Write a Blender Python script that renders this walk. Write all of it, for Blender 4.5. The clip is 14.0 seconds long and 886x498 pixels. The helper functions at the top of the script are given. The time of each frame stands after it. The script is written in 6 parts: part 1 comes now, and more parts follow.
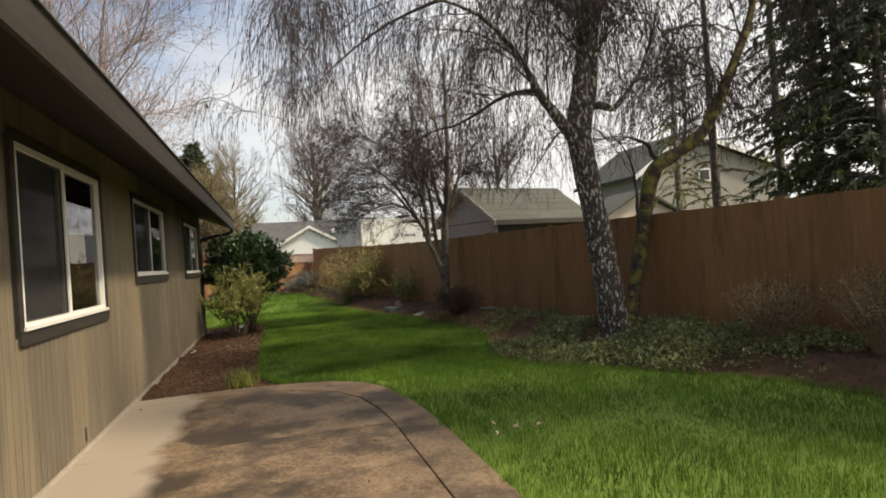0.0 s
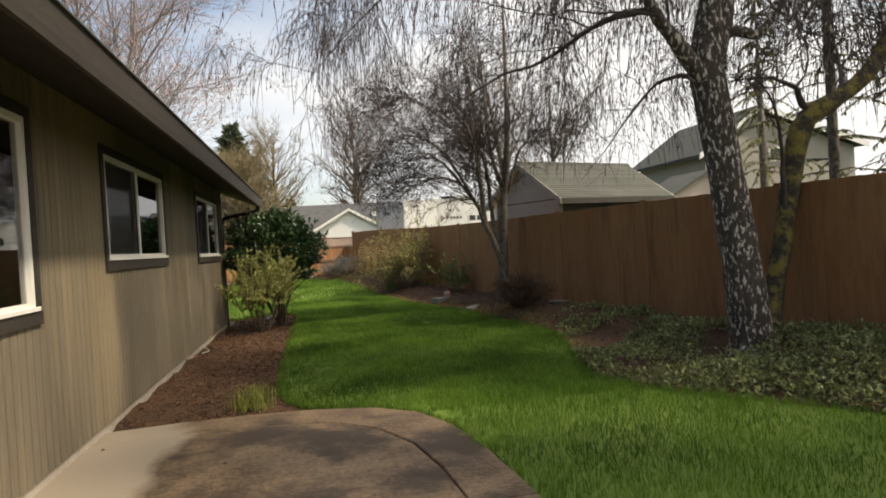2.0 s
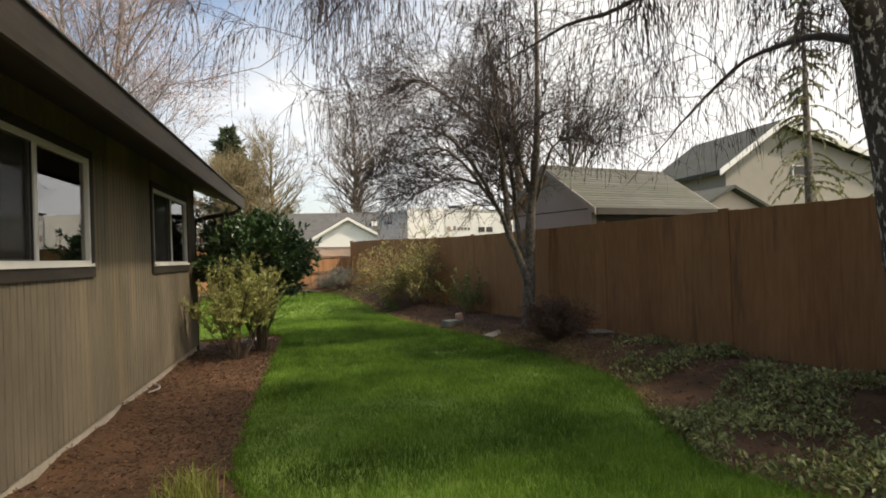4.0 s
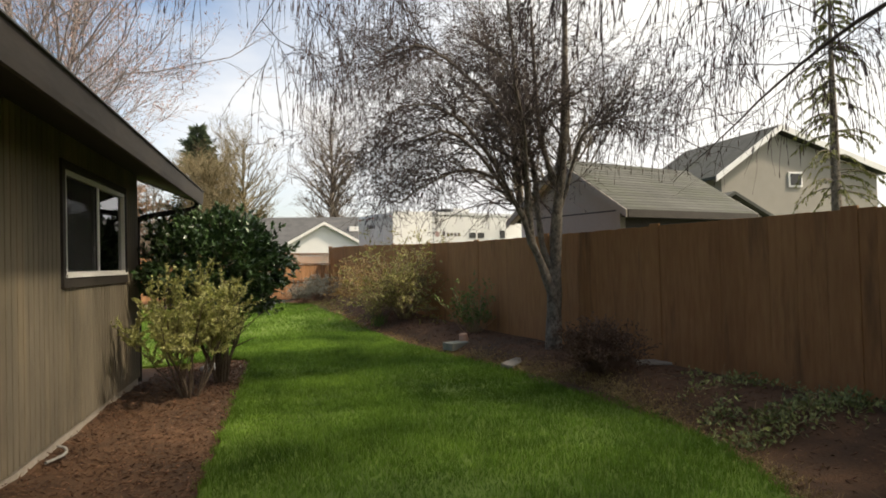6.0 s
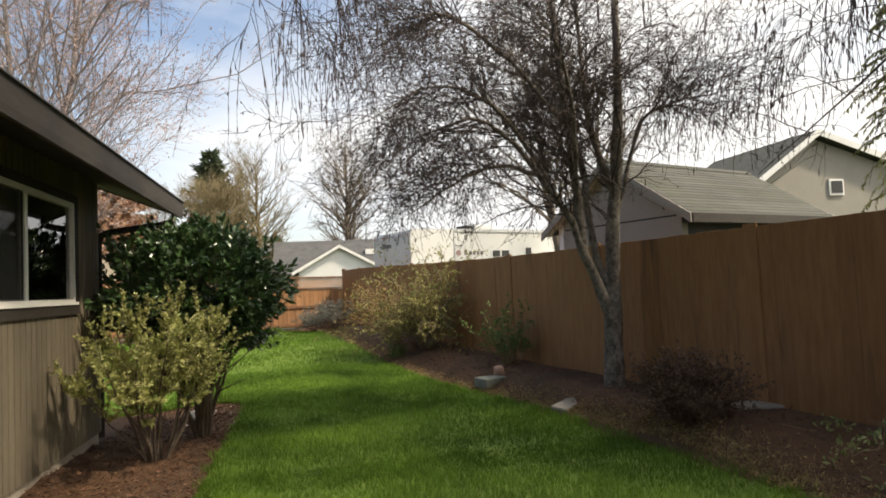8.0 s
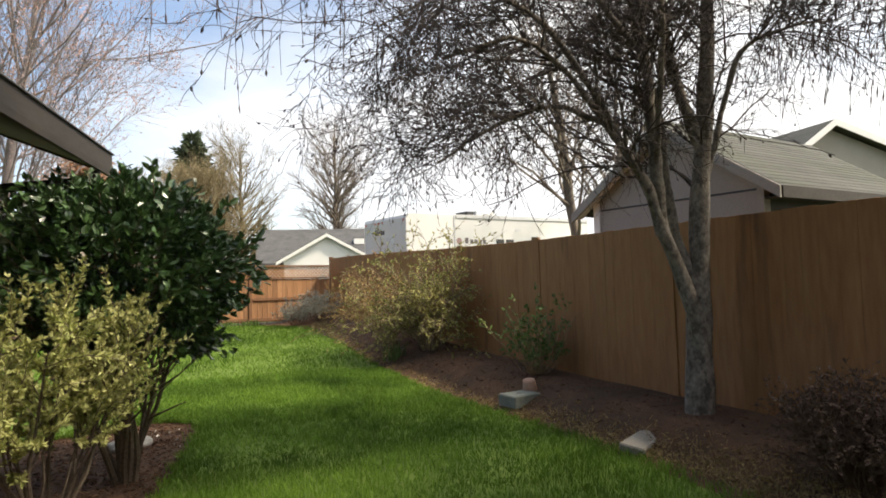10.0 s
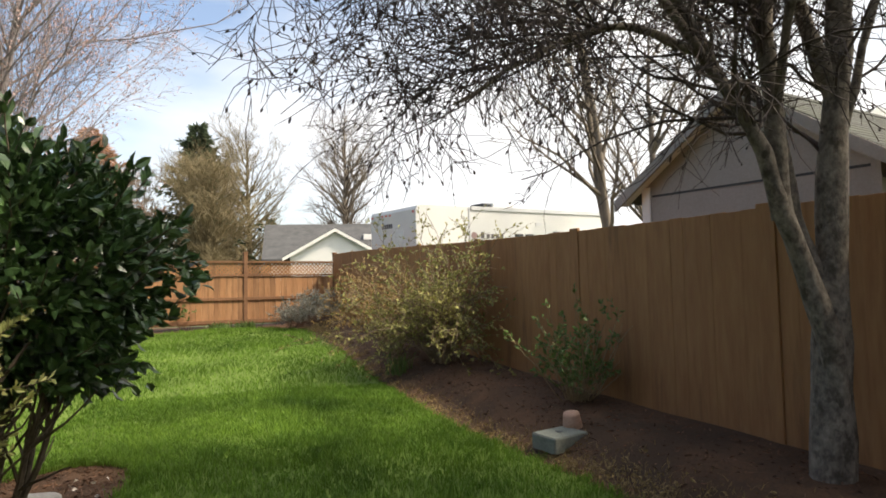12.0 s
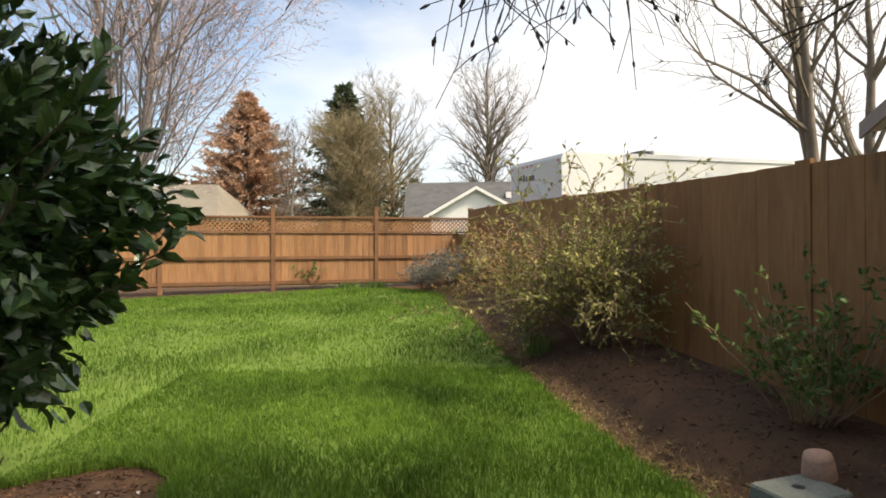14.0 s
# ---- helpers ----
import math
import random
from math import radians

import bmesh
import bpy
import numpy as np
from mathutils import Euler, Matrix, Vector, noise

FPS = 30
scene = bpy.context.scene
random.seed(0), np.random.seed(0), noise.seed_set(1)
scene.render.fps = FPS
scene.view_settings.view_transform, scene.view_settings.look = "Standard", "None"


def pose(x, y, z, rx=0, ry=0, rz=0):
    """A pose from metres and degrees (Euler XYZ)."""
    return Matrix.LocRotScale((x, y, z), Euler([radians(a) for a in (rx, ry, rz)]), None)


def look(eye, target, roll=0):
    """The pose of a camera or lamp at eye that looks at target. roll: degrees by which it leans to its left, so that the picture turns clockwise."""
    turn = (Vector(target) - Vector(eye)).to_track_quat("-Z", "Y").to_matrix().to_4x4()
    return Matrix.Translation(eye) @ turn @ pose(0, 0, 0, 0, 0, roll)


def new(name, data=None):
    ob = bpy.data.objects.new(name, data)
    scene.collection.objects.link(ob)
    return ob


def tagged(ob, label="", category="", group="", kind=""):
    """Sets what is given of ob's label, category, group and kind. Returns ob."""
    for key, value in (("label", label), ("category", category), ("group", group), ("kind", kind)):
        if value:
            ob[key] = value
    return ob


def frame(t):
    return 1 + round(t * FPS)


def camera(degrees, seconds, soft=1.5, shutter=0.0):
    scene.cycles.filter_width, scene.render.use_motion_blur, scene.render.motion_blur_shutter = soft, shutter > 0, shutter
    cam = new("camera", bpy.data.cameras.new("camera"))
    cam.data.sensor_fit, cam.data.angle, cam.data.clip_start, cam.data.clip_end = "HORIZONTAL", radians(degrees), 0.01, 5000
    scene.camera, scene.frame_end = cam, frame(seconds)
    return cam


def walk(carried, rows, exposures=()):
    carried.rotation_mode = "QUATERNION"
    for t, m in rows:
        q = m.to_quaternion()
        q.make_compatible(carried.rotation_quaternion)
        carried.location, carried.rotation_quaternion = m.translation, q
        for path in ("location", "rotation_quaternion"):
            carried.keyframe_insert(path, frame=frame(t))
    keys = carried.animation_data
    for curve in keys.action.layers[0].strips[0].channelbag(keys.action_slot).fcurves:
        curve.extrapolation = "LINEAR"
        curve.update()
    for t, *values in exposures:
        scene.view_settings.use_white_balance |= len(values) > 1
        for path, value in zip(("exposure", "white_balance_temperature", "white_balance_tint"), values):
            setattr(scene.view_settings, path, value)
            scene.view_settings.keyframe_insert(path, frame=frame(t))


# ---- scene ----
cam = camera(70.2, 14.0, 1.8)

PATH = [
    (0, (0.594, 0.433, 1.489), (1.116, 2.363, 1.505), -3.9),
    (0.5, (0.667, 1.102, 1.45), (1.075, 3.06, 1.453), -3.8),
    (1, (0.736, 1.591, 1.483), (1.173, 3.543, 1.465), -2.3),
    (1.5, (0.729, 2.128, 1.501), (1.121, 4.089, 1.465), -2.8),
    (2, (0.791, 2.669, 1.455), (1.189, 4.629, 1.433), -3.5),
    (2.5, (0.817, 3.187, 1.475), (1.249, 5.14, 1.45), -2.2),
    (3, (0.885, 3.757, 1.464), (1.301, 5.713, 1.478), -2.1),
    (3.5, (0.944, 4.243, 1.494), (1.371, 6.197, 1.514), -1.6),
    (3.7, (0.936, 4.46, 1.467), (1.339, 6.419, 1.487), -1.9),
    (5.8, (0.904, 6.785, 1.491), (1.379, 8.727, 1.501), -1.9),
    (6, (0.9, 6.936, 1.511), (1.383, 8.876, 1.55), -1.5),
    (6.5, (0.974, 7.433, 1.491), (1.413, 9.384, 1.555), -2.0),
    (7, (1.045, 7.827, 1.492), (1.519, 9.769, 1.563), -1.7),
    (7.5, (1.038, 8.212, 1.516), (1.494, 10.159, 1.588), -1.7),
    (8, (1.151, 8.61, 1.473), (1.583, 10.559, 1.585), -2.8),
    (8.2, (1.157, 8.799, 1.465), (1.63, 10.74, 1.554), -2.6),
    (10.3, (1.317, 10.891, 1.418), (1.778, 12.835, 1.508), -1.7),
    (10.5, (1.355, 11.041, 1.411), (1.785, 12.993, 1.497), -1.5),
    (11, (1.509, 11.602, 1.394), (1.948, 13.551, 1.486), -1.6),
    (11.5, (1.582, 11.928, 1.454), (2.025, 13.874, 1.58), -1.4),
    (12, (1.623, 12.251, 1.458), (2.054, 14.203, 1.539), -1.6),
    (12.5, (1.804, 12.805, 1.425), (2.235, 14.757, 1.407), -1.2),
    (13, (1.89, 13.183, 1.407), (2.179, 15.162, 1.373), -0.6),
    (13.5, (1.919, 13.589, 1.408), (2.085, 15.582, 1.373), -0.7),
    (14, (1.941, 14.02, 1.397), (1.916, 16.019, 1.364), -1.0),
]
walk(cam, [(t, look(eye, target, roll)) for t, eye, target, roll in PATH], [(0, 0.30, 6950, 10), (3, 0.47, 6950, 10), (7, 0.5, 6950, 10), (8.5, 0.64, 6850, 10), (11, 0.76, 6650, 10), (14, 0.66, 6850, 10)])

# ---- light ----
world = bpy.data.worlds.new("world")
scene.world = world
world.use_nodes = True
wn, wl = world.node_tree.nodes, world.node_tree.links
wn.clear()
SUN_EL, SUN_AZ = 50.0, 117.0   # degrees above the horizon; from +y towards +x
sky = wn.new("ShaderNodeTexSky")
sky.sky_type, sky.sun_disc = "NISHITA", False
sky.sun_elevation, sky.sun_rotation = radians(SUN_EL), radians(SUN_AZ)
sky.air_density, sky.dust_density, sky.ozone_density = 1.0, 2.0, 1.0
wtc, wmap = wn.new("ShaderNodeTexCoord"), wn.new("ShaderNodeMapping")
wmap.inputs["Scale"].default_value = (1.0, 1.0, 2.6)
wnoise = wn.new("ShaderNodeTexNoise")
wnoise.inputs["Scale"].default_value, wnoise.inputs["Detail"].default_value, wnoise.inputs["Roughness"].default_value = 1.3, 6, 0.55
wramp = wn.new("ShaderNodeValToRGB")
wramp.color_ramp.elements[0].position, wramp.color_ramp.elements[1].position = 0.38, 0.66
wramp.color_ramp.elements[0].color = (0.07, 0.07, 0.07, 1)
wsep, wlean, wsum = wn.new("ShaderNodeSeparateXYZ"), wn.new("ShaderNodeMath"), wn.new("ShaderNodeMath")
wlean.operation, wsum.operation = "MULTIPLY_ADD", "ADD"
wlean.inputs[1].default_value, wlean.inputs[2].default_value = 0.30, -0.03       # the cloud thickens eastwards
wl.new(wtc.outputs["Generated"], wsep.inputs["Vector"])
wl.new(wsep.outputs["X"], wlean.inputs[0])
wl.new(wlean.outputs[0], wsum.inputs[0])
wl.new(wnoise.outputs["Fac"], wsum.inputs[1])
wmix = wn.new("ShaderNodeMix")
wmix.data_type = "RGBA"
wsun, wdot, wglow = wn.new("ShaderNodeCombineXYZ"), wn.new("ShaderNodeVectorMath"), wn.new("ShaderNodeValToRGB")
for _i, _c in enumerate((math.sin(radians(SUN_AZ)) * math.cos(radians(SUN_EL)), math.cos(radians(SUN_AZ)) * math.cos(radians(SUN_EL)), math.sin(radians(SUN_EL)))):
    wsun.inputs[_i].default_value = _c
wdot.operation = "DOT_PRODUCT"
wl.new(wtc.outputs["Generated"], wdot.inputs[0])
wl.new(wsun.outputs["Vector"], wdot.inputs[1])
wl.new(wdot.outputs["Value"], wglow.inputs["Fac"])
wglow.color_ramp.elements[0].position, wglow.color_ramp.elements[1].position = 0.0, 1.0
wglow.color_ramp.elements[0].color, wglow.color_ramp.elements[1].color = (5.0, 5.1, 5.3, 1), (14.5, 14.0, 13.0, 1)      # high cloud, brighter towards the sun
_mid = wglow.color_ramp.elements.new(0.55)
_mid.color = (5.7, 5.7, 5.65, 1)
wl.new(wglow.outputs["Color"], wmix.inputs["B"])
wbg, wout = wn.new("ShaderNodeBackground"), wn.new("ShaderNodeOutputWorld")
wbg.inputs["Strength"].default_value = 0.15
wl.new(wtc.outputs["Generated"], wmap.inputs["Vector"])
wl.new(wmap.outputs["Vector"], wnoise.inputs["Vector"])
wl.new(wsum.outputs[0], wramp.inputs["Fac"])
wl.new(wramp.outputs["Color"], wmix.inputs["Factor"])
wl.new(sky.outputs["Color"], wmix.inputs["A"])
wl.new(wmix.outputs["Result"], wbg.inputs["Color"])
wl.new(wbg.outputs["Background"], wout.inputs["Surface"])

sun = new("sun", bpy.data.lights.new("sun", "SUN"))
sun.data.energy, sun.data.angle, sun.data.color = 3.8, radians(4.0), (1.0, 0.89, 0.72)
sun_way = Vector((math.sin(radians(SUN_AZ)) * math.cos(radians(SUN_EL)), math.cos(radians(SUN_AZ)) * math.cos(radians(SUN_EL)), math.sin(radians(SUN_EL))))
sun.matrix_world = look(sun_way * 60, (0, 0, 0))


# ---- materials ----
def mat(name, c1, c2, scale=4.0, rough=0.8, bump=0.2, fine=40.0, stretch=(1, 1, 1), spots=None, spot_scale=1.0, spot_range=(0.5, 0.62), metal=0.0, spec=0.4, vary=0.0, sss=None, still=False):
    """Two colours mixed by noise at two scales, optional stains of a third, relief, and a lighter or darker tone object by object."""
    m = bpy.data.materials.new(name)
    m.use_nodes = True
    n, l = m.node_tree.nodes, m.node_tree.links
    b = n["Principled BSDF"]
    tc, mp = n.new("ShaderNodeTexCoord"), n.new("ShaderNodeMapping")
    mp.inputs["Scale"].default_value = stretch
    info = n.new("ShaderNodeObjectInfo")
    off = n.new("ShaderNodeVectorMath")
    off.operation = "MULTIPLY_ADD"
    off.inputs[1].default_value = (37, 53, 71)
    l.new(info.outputs["Random"], off.inputs[0])
    l.new(tc.outputs["Object"], off.inputs[2])
    where = n.new("ShaderNodeNewGeometry")          # still: one pattern that runs on from piece to piece
    l.new(where.outputs["Position"] if still else off.outputs[0], mp.inputs["Vector"])
    big, small = n.new("ShaderNodeTexNoise"), n.new("ShaderNodeTexNoise")
    for t, s in ((big, scale), (small, fine)):
        t.inputs["Scale"].default_value, t.inputs["Detail"].default_value, t.inputs["Roughness"].default_value = s, 5, 0.6
        l.new(mp.outputs["Vector"], t.inputs["Vector"])
    add = n.new("ShaderNodeMath")
    add.operation = "MULTIPLY_ADD"
    add.inputs[1].default_value = 0.5
    half = n.new("ShaderNodeMath")
    half.operation = "MULTIPLY"
    half.inputs[1].default_value = 0.5
    l.new(big.outputs["Fac"], half.inputs[0])
    l.new(small.outputs["Fac"], add.inputs[0])
    l.new(half.outputs[0], add.inputs[2])
    ramp = n.new("ShaderNodeValToRGB")
    ramp.color_ramp.elements[0].position, ramp.color_ramp.elements[1].position = 0.36, 0.64
    ramp.color_ramp.elements[0].color, ramp.color_ramp.elements[1].color = (*c1, 1), (*c2, 1)
    l.new(add.outputs[0], ramp.inputs["Fac"])
    colour = ramp.outputs["Color"]
    if spots:
        st = n.new("ShaderNodeTexNoise")
        st.inputs["Scale"].default_value, st.inputs["Detail"].default_value, st.inputs["Roughness"].default_value = spot_scale, 7, 0.65
        l.new(mp.outputs["Vector"], st.inputs["Vector"])
        sr = n.new("ShaderNodeValToRGB")
        sr.color_ramp.elements[0].position, sr.color_ramp.elements[1].position = spot_range
        l.new(st.outputs["Fac"], sr.inputs["Fac"])
        mx = n.new("ShaderNodeMix")
        mx.data_type = "RGBA"
        mx.inputs["B"].default_value = (*spots, 1)
        l.new(sr.outputs["Color"], mx.inputs["Factor"])
        l.new(colour, mx.inputs["A"])
        colour = mx.outputs["Result"]
    if vary:
        hv = n.new("ShaderNodeHueSaturation")
        mr = n.new("ShaderNodeMapRange")
        mr.inputs["To Min"].default_value, mr.inputs["To Max"].default_value = 1 - vary, 1 + vary
        isl = n.new("ShaderNodeNewGeometry")
        sm = n.new("ShaderNodeMath")
        sm.operation = "ADD"
        fr = n.new("ShaderNodeMath")
        fr.operation = "FRACT"
        l.new(info.outputs["Random"], sm.inputs[0])
        l.new(isl.outputs["Random Per Island"], sm.inputs[1])
        l.new(sm.outputs[0], fr.inputs[0])
        l.new(fr.outputs[0], mr.inputs["Value"])
        l.new(mr.outputs["Result"], hv.inputs["Value"])
        l.new(colour, hv.inputs["Color"])
        colour = hv.outputs["Color"]
    l.new(colour, b.inputs["Base Color"])
    b.inputs["Roughness"].default_value, b.inputs["Metallic"].default_value = rough, metal
    b.inputs["Specular IOR Level"].default_value = spec
    if bump:
        bp = n.new("ShaderNodeBump")
        bp.inputs["Strength"].default_value, bp.inputs["Distance"].default_value = bump, 0.02
        l.new(add.outputs[0], bp.inputs["Height"])
        l.new(bp.outputs["Normal"], b.inputs["Normal"])
    if sss:
        tr, ms = n.new("ShaderNodeBsdfTranslucent"), n.new("ShaderNodeMixShader")
        l.new(colour, tr.inputs["Color"])
        ms.inputs["Fac"].default_value = sss
        l.new(b.outputs["BSDF"], ms.inputs[1])
        l.new(tr.outputs["BSDF"], ms.inputs[2])
        l.new(ms.outputs["Shader"], n["Material Output"].inputs["Surface"])
    return m


M_SOIL = mat("mulch", (0.040, 0.021, 0.0098), (0.122, 0.061, 0.028), 3, 0.95, 0.9, 55, spots=(0.050, 0.027, 0.013), spot_scale=0.8)
M_CHIP = mat("bark_chip", (0.045, 0.022, 0.012), (0.190, 0.105, 0.062), 9, 0.9, 0.3, vary=0.5)
M_TURF = mat("turf", (0.08, 0.13, 0.016), (0.135, 0.20, 0.026), 1.2, 0.9, 0.6, 60)
M_BLADE = mat("grass_blade", (0.088, 0.170, 0.021), (0.205, 0.330, 0.047), 0.9, 0.55, 0, 9, spots=(0.048, 0.098, 0.012), spot_scale=0.75, spot_range=(0.46, 0.70), vary=0.24, spec=0.25, sss=0.5)
M_FIELD = mat("far_field", (0.05, 0.075, 0.025), (0.10, 0.11, 0.05), 0.15, 0.95, 0.2, 2)
M_PATIO = mat("concrete", (0.058, 0.034, 0.017), (0.265, 0.185, 0.112), 2.2, 0.66, 0.3, 34, spots=(0.048, 0.033, 0.021), spot_scale=1.5, spot_range=(0.46, 0.60))
_n, _l = M_PATIO.node_tree.nodes, M_PATIO.node_tree.links      # a paler strip along the house wall, its edge broken by noise
_tc, _sep, _ns, _e, _rp, _mx = (_n.new(k) for k in ("ShaderNodeTexCoord", "ShaderNodeSeparateXYZ", "ShaderNodeTexNoise", "ShaderNodeMath", "ShaderNodeValToRGB", "ShaderNodeMix"))
_ns.inputs["Scale"].default_value, _ns.inputs["Detail"].default_value = 2.2, 6
_e.operation, _e.inputs[1].default_value = "MULTIPLY_ADD", 0.45
_rp.color_ramp.elements[0].position, _rp.color_ramp.elements[1].position = 0.40, 0.56
_rp.color_ramp.elements[0].color, _rp.color_ramp.elements[1].color = (1, 1, 1, 1), (0, 0, 0, 1)
_sh = _n.new("ShaderNodeMath")
_sh.operation, _sh.inputs[1].default_value = "ADD", 0.62
_mx.data_type = "RGBA"
_mx.inputs["B"].default_value = (0.32, 0.265, 0.205, 1)
_l.new(_tc.outputs["Object"], _sep.inputs["Vector"])
_l.new(_tc.outputs["Object"], _ns.inputs["Vector"])
_l.new(_sep.outputs["X"], _sh.inputs[0])
_l.new(_ns.outputs["Fac"], _e.inputs[0])
_l.new(_sh.outputs[0], _e.inputs[2])
_l.new(_e.outputs[0], _rp.inputs["Fac"])
_bs = _n["Principled BSDF"]
_from = _bs.inputs["Base Color"].links[0].from_socket
_l.new(_rp.outputs["Color"], _mx.inputs["Factor"])
_l.new(_from, _mx.inputs["A"])
_l.new(_mx.outputs["Result"], _bs.inputs["Base Color"])
M_SIDING = mat("siding", (0.120, 0.099, 0.069), (0.185, 0.154, 0.109), 2.2, 0.8, 0.25, 30, (1, 1, 0.12), spots=(0.25, 0.197, 0.125), spot_scale=0.8, vary=0.05, still=True)
# siding paint darkened so that its colour carries the shadow in the grooves
M_GROOVE_SHADE = mat("siding_groove_shade", (0.055, 0.046, 0.036), (0.085, 0.072, 0.055), 3, 0.9, 0.1)
M_TRIM = mat("brown_trim", (0.026, 0.021, 0.017), (0.044, 0.036, 0.029), 3, 0.7, 0.15, 30, (1, 0.2, 1))
# near black: the deep shade below the eave is put into this brown
M_SHADED_SOFFIT = mat("soffit", (0.014, 0.011, 0.009), (0.026, 0.021, 0.016), 3, 0.8, 0.1)
M_SHINGLE = mat("shingle", (0.050, 0.050, 0.052), (0.095, 0.095, 0.096), 2, 0.95, 0.4, 40, vary=0.12)
M_SHINGLE_GREEN = mat("weathered_shingle", (0.052, 0.053, 0.046), (0.096, 0.096, 0.085), 1.3, 0.95, 0.4, 40, spots=(0.070, 0.074, 0.056), spot_scale=0.6, vary=0.14)
M_FOUND = mat("foundation", (0.30, 0.26, 0.21), (0.44, 0.39, 0.33), 3, 0.9, 0.4, 30)
M_VINYL = mat("white_vinyl", (0.72, 0.70, 0.66), (0.80, 0.78, 0.74), 3, 0.4, 0.03)
M_FENCE = mat("brown_stain_fence", (0.235, 0.104, 0.036), (0.345, 0.172, 0.066), 0.9, 0.75, 0.25, 22, (1, 1, 0.13), spots=(0.130, 0.064, 0.027), spot_scale=3.2, spot_range=(0.56, 0.72), vary=0.05, still=True)
M_CEDAR = mat("cedar_fence", (0.245, 0.115, 0.048), (0.40, 0.21, 0.098), 1.4, 0.8, 0.3, 30, (1, 1, 0.10), spots=(0.15, 0.075, 0.036), spot_scale=1.3, vary=0.09)
M_CEDAR_DARK = mat("cedar_rail", (0.13, 0.062, 0.03), (0.24, 0.12, 0.058), 2, 0.8, 0.3, 30, vary=0.1)
M_BIRCH = mat("birch_bark", (0.035, 0.027, 0.021), (0.095, 0.073, 0.056), 5, 0.9, 0.9, 24, (1, 1, 0.42), spots=(0.58, 0.52, 0.44), spot_scale=27, spot_range=(0.54, 0.60))
M_MOSS = mat("mossy_bark", (0.032, 0.026, 0.018), (0.085, 0.068, 0.042), 7, 0.95, 0.9, 24, spots=(0.20, 0.155, 0.036), spot_scale=7.0, spot_range=(0.45, 0.58))
M_BARK2 = mat("grey_bark", (0.075, 0.062, 0.048), (0.27, 0.23, 0.185), 11, 0.9, 0.8, 40, (1, 1, 0.7), spots=(0.062, 0.050, 0.037), spot_scale=13, spot_range=(0.50, 0.64))
M_TWIG = mat("dark_twig", (0.045, 0.034, 0.030), (0.085, 0.064, 0.055), 2, 0.85, 0, 10)
M_CATKIN = mat("catkin", (0.075, 0.05, 0.045), (0.15, 0.11, 0.095), 2, 0.85, 0, 10, vary=0.3)
M_FARTWIG = mat("far_twig", (0.13, 0.105, 0.080), (0.22, 0.18, 0.14), 0.5, 0.9, 0, 4)
M_MAPLETWIG = mat("maple_twig", (0.20, 0.17, 0.165), (0.32, 0.28, 0.275), 0.5, 0.9, 0, 4)
M_BUD = mat("red_bud", (0.42, 0.25, 0.22), (0.60, 0.42, 0.37), 1, 0.8, 0, 6, vary=0.2)
M_CAMELLIA = mat("camellia_leaf", (0.026, 0.056, 0.019), (0.075, 0.135, 0.042), 3, 0.28, 0, 12, vary=0.45, spec=0.6)
M_VARI = mat("variegated_leaf", (0.27, 0.30, 0.08), (0.52, 0.50, 0.22), 3, 0.6, 0, 12, vary=0.3, sss=0.25)
M_STEM = mat("shrub_stem", (0.065, 0.048, 0.035), (0.14, 0.105, 0.075), 5, 0.9, 0.3)
M_SPRING = mat("spring_leaf", (0.13, 0.135, 0.034), (0.40, 0.37, 0.115), 2, 0.6, 0, 12, vary=0.4, sss=0.25)
M_TAN = mat("tan_twig", (0.20, 0.14, 0.075), (0.34, 0.25, 0.14), 3, 0.85, 0.1)
M_GREENLEAF = mat("green_leaf", (0.07, 0.12, 0.03), (0.14, 0.21, 0.05), 2, 0.55, 0, 12, vary=0.35, sss=0.2)
M_IVY = mat("groundcover_leaf", (0.052, 0.075, 0.020), (0.31, 0.33, 0.115), 1.5, 0.45, 0, 12, vary=0.45, sss=0.1)
M_DEAD = mat("dead_brown_twig", (0.065, 0.038, 0.026), (0.13, 0.078, 0.05), 3, 0.9, 0.1)
M_SAGE = mat("grey_leaf", (0.16, 0.16, 0.13), (0.29, 0.28, 0.24), 2, 0.8, 0, 12, vary=0.25)
M_ORANGE = mat("rust_foliage", (0.36, 0.21, 0.125), (0.52, 0.33, 0.21), 0.5, 0.9, 0, 6, vary=0.3, sss=0.25)
M_CONIFER = mat("conifer_foliage", (0.045, 0.065, 0.036), (0.10, 0.13, 0.07), 0.5, 0.9, 0, 6, vary=0.35, sss=0.2)
M_OLIVE = mat("olive_brown_twig", (0.15, 0.12, 0.065), (0.26, 0.21, 0.12), 0.5, 0.9, 0, 6, vary=0.3)
M_CEDARLEAF = mat("yellow_green_foliage", (0.10, 0.11, 0.03), (0.22, 0.22, 0.075), 0.5, 0.85, 0, 6, vary=0.35, sss=0.2)
M_BLOCK = mat("grey_green_concrete", (0.13, 0.14, 0.118), (0.23, 0.24, 0.20), 6, 0.9, 0.3, 50)
M_STONE = mat("stone", (0.26, 0.25, 0.23), (0.42, 0.40, 0.37), 6, 0.9, 0.4, 50)
M_PAVER = mat("paver", (0.20, 0.175, 0.14), (0.32, 0.285, 0.235), 5, 0.9, 0.35, 60)
M_BRICK = mat("pink_stone", (0.36, 0.21, 0.14), (0.52, 0.34, 0.25), 7, 0.9, 0.3, 60)
M_DRYLEAF = mat("dry_leaf", (0.42, 0.27, 0.20), (0.58, 0.42, 0.33), 9, 0.8, 0, vary=0.2)
M_PETAL = mat("fallen_petal", (0.62, 0.56, 0.50), (0.75, 0.70, 0.64), 3, 0.8, 0)
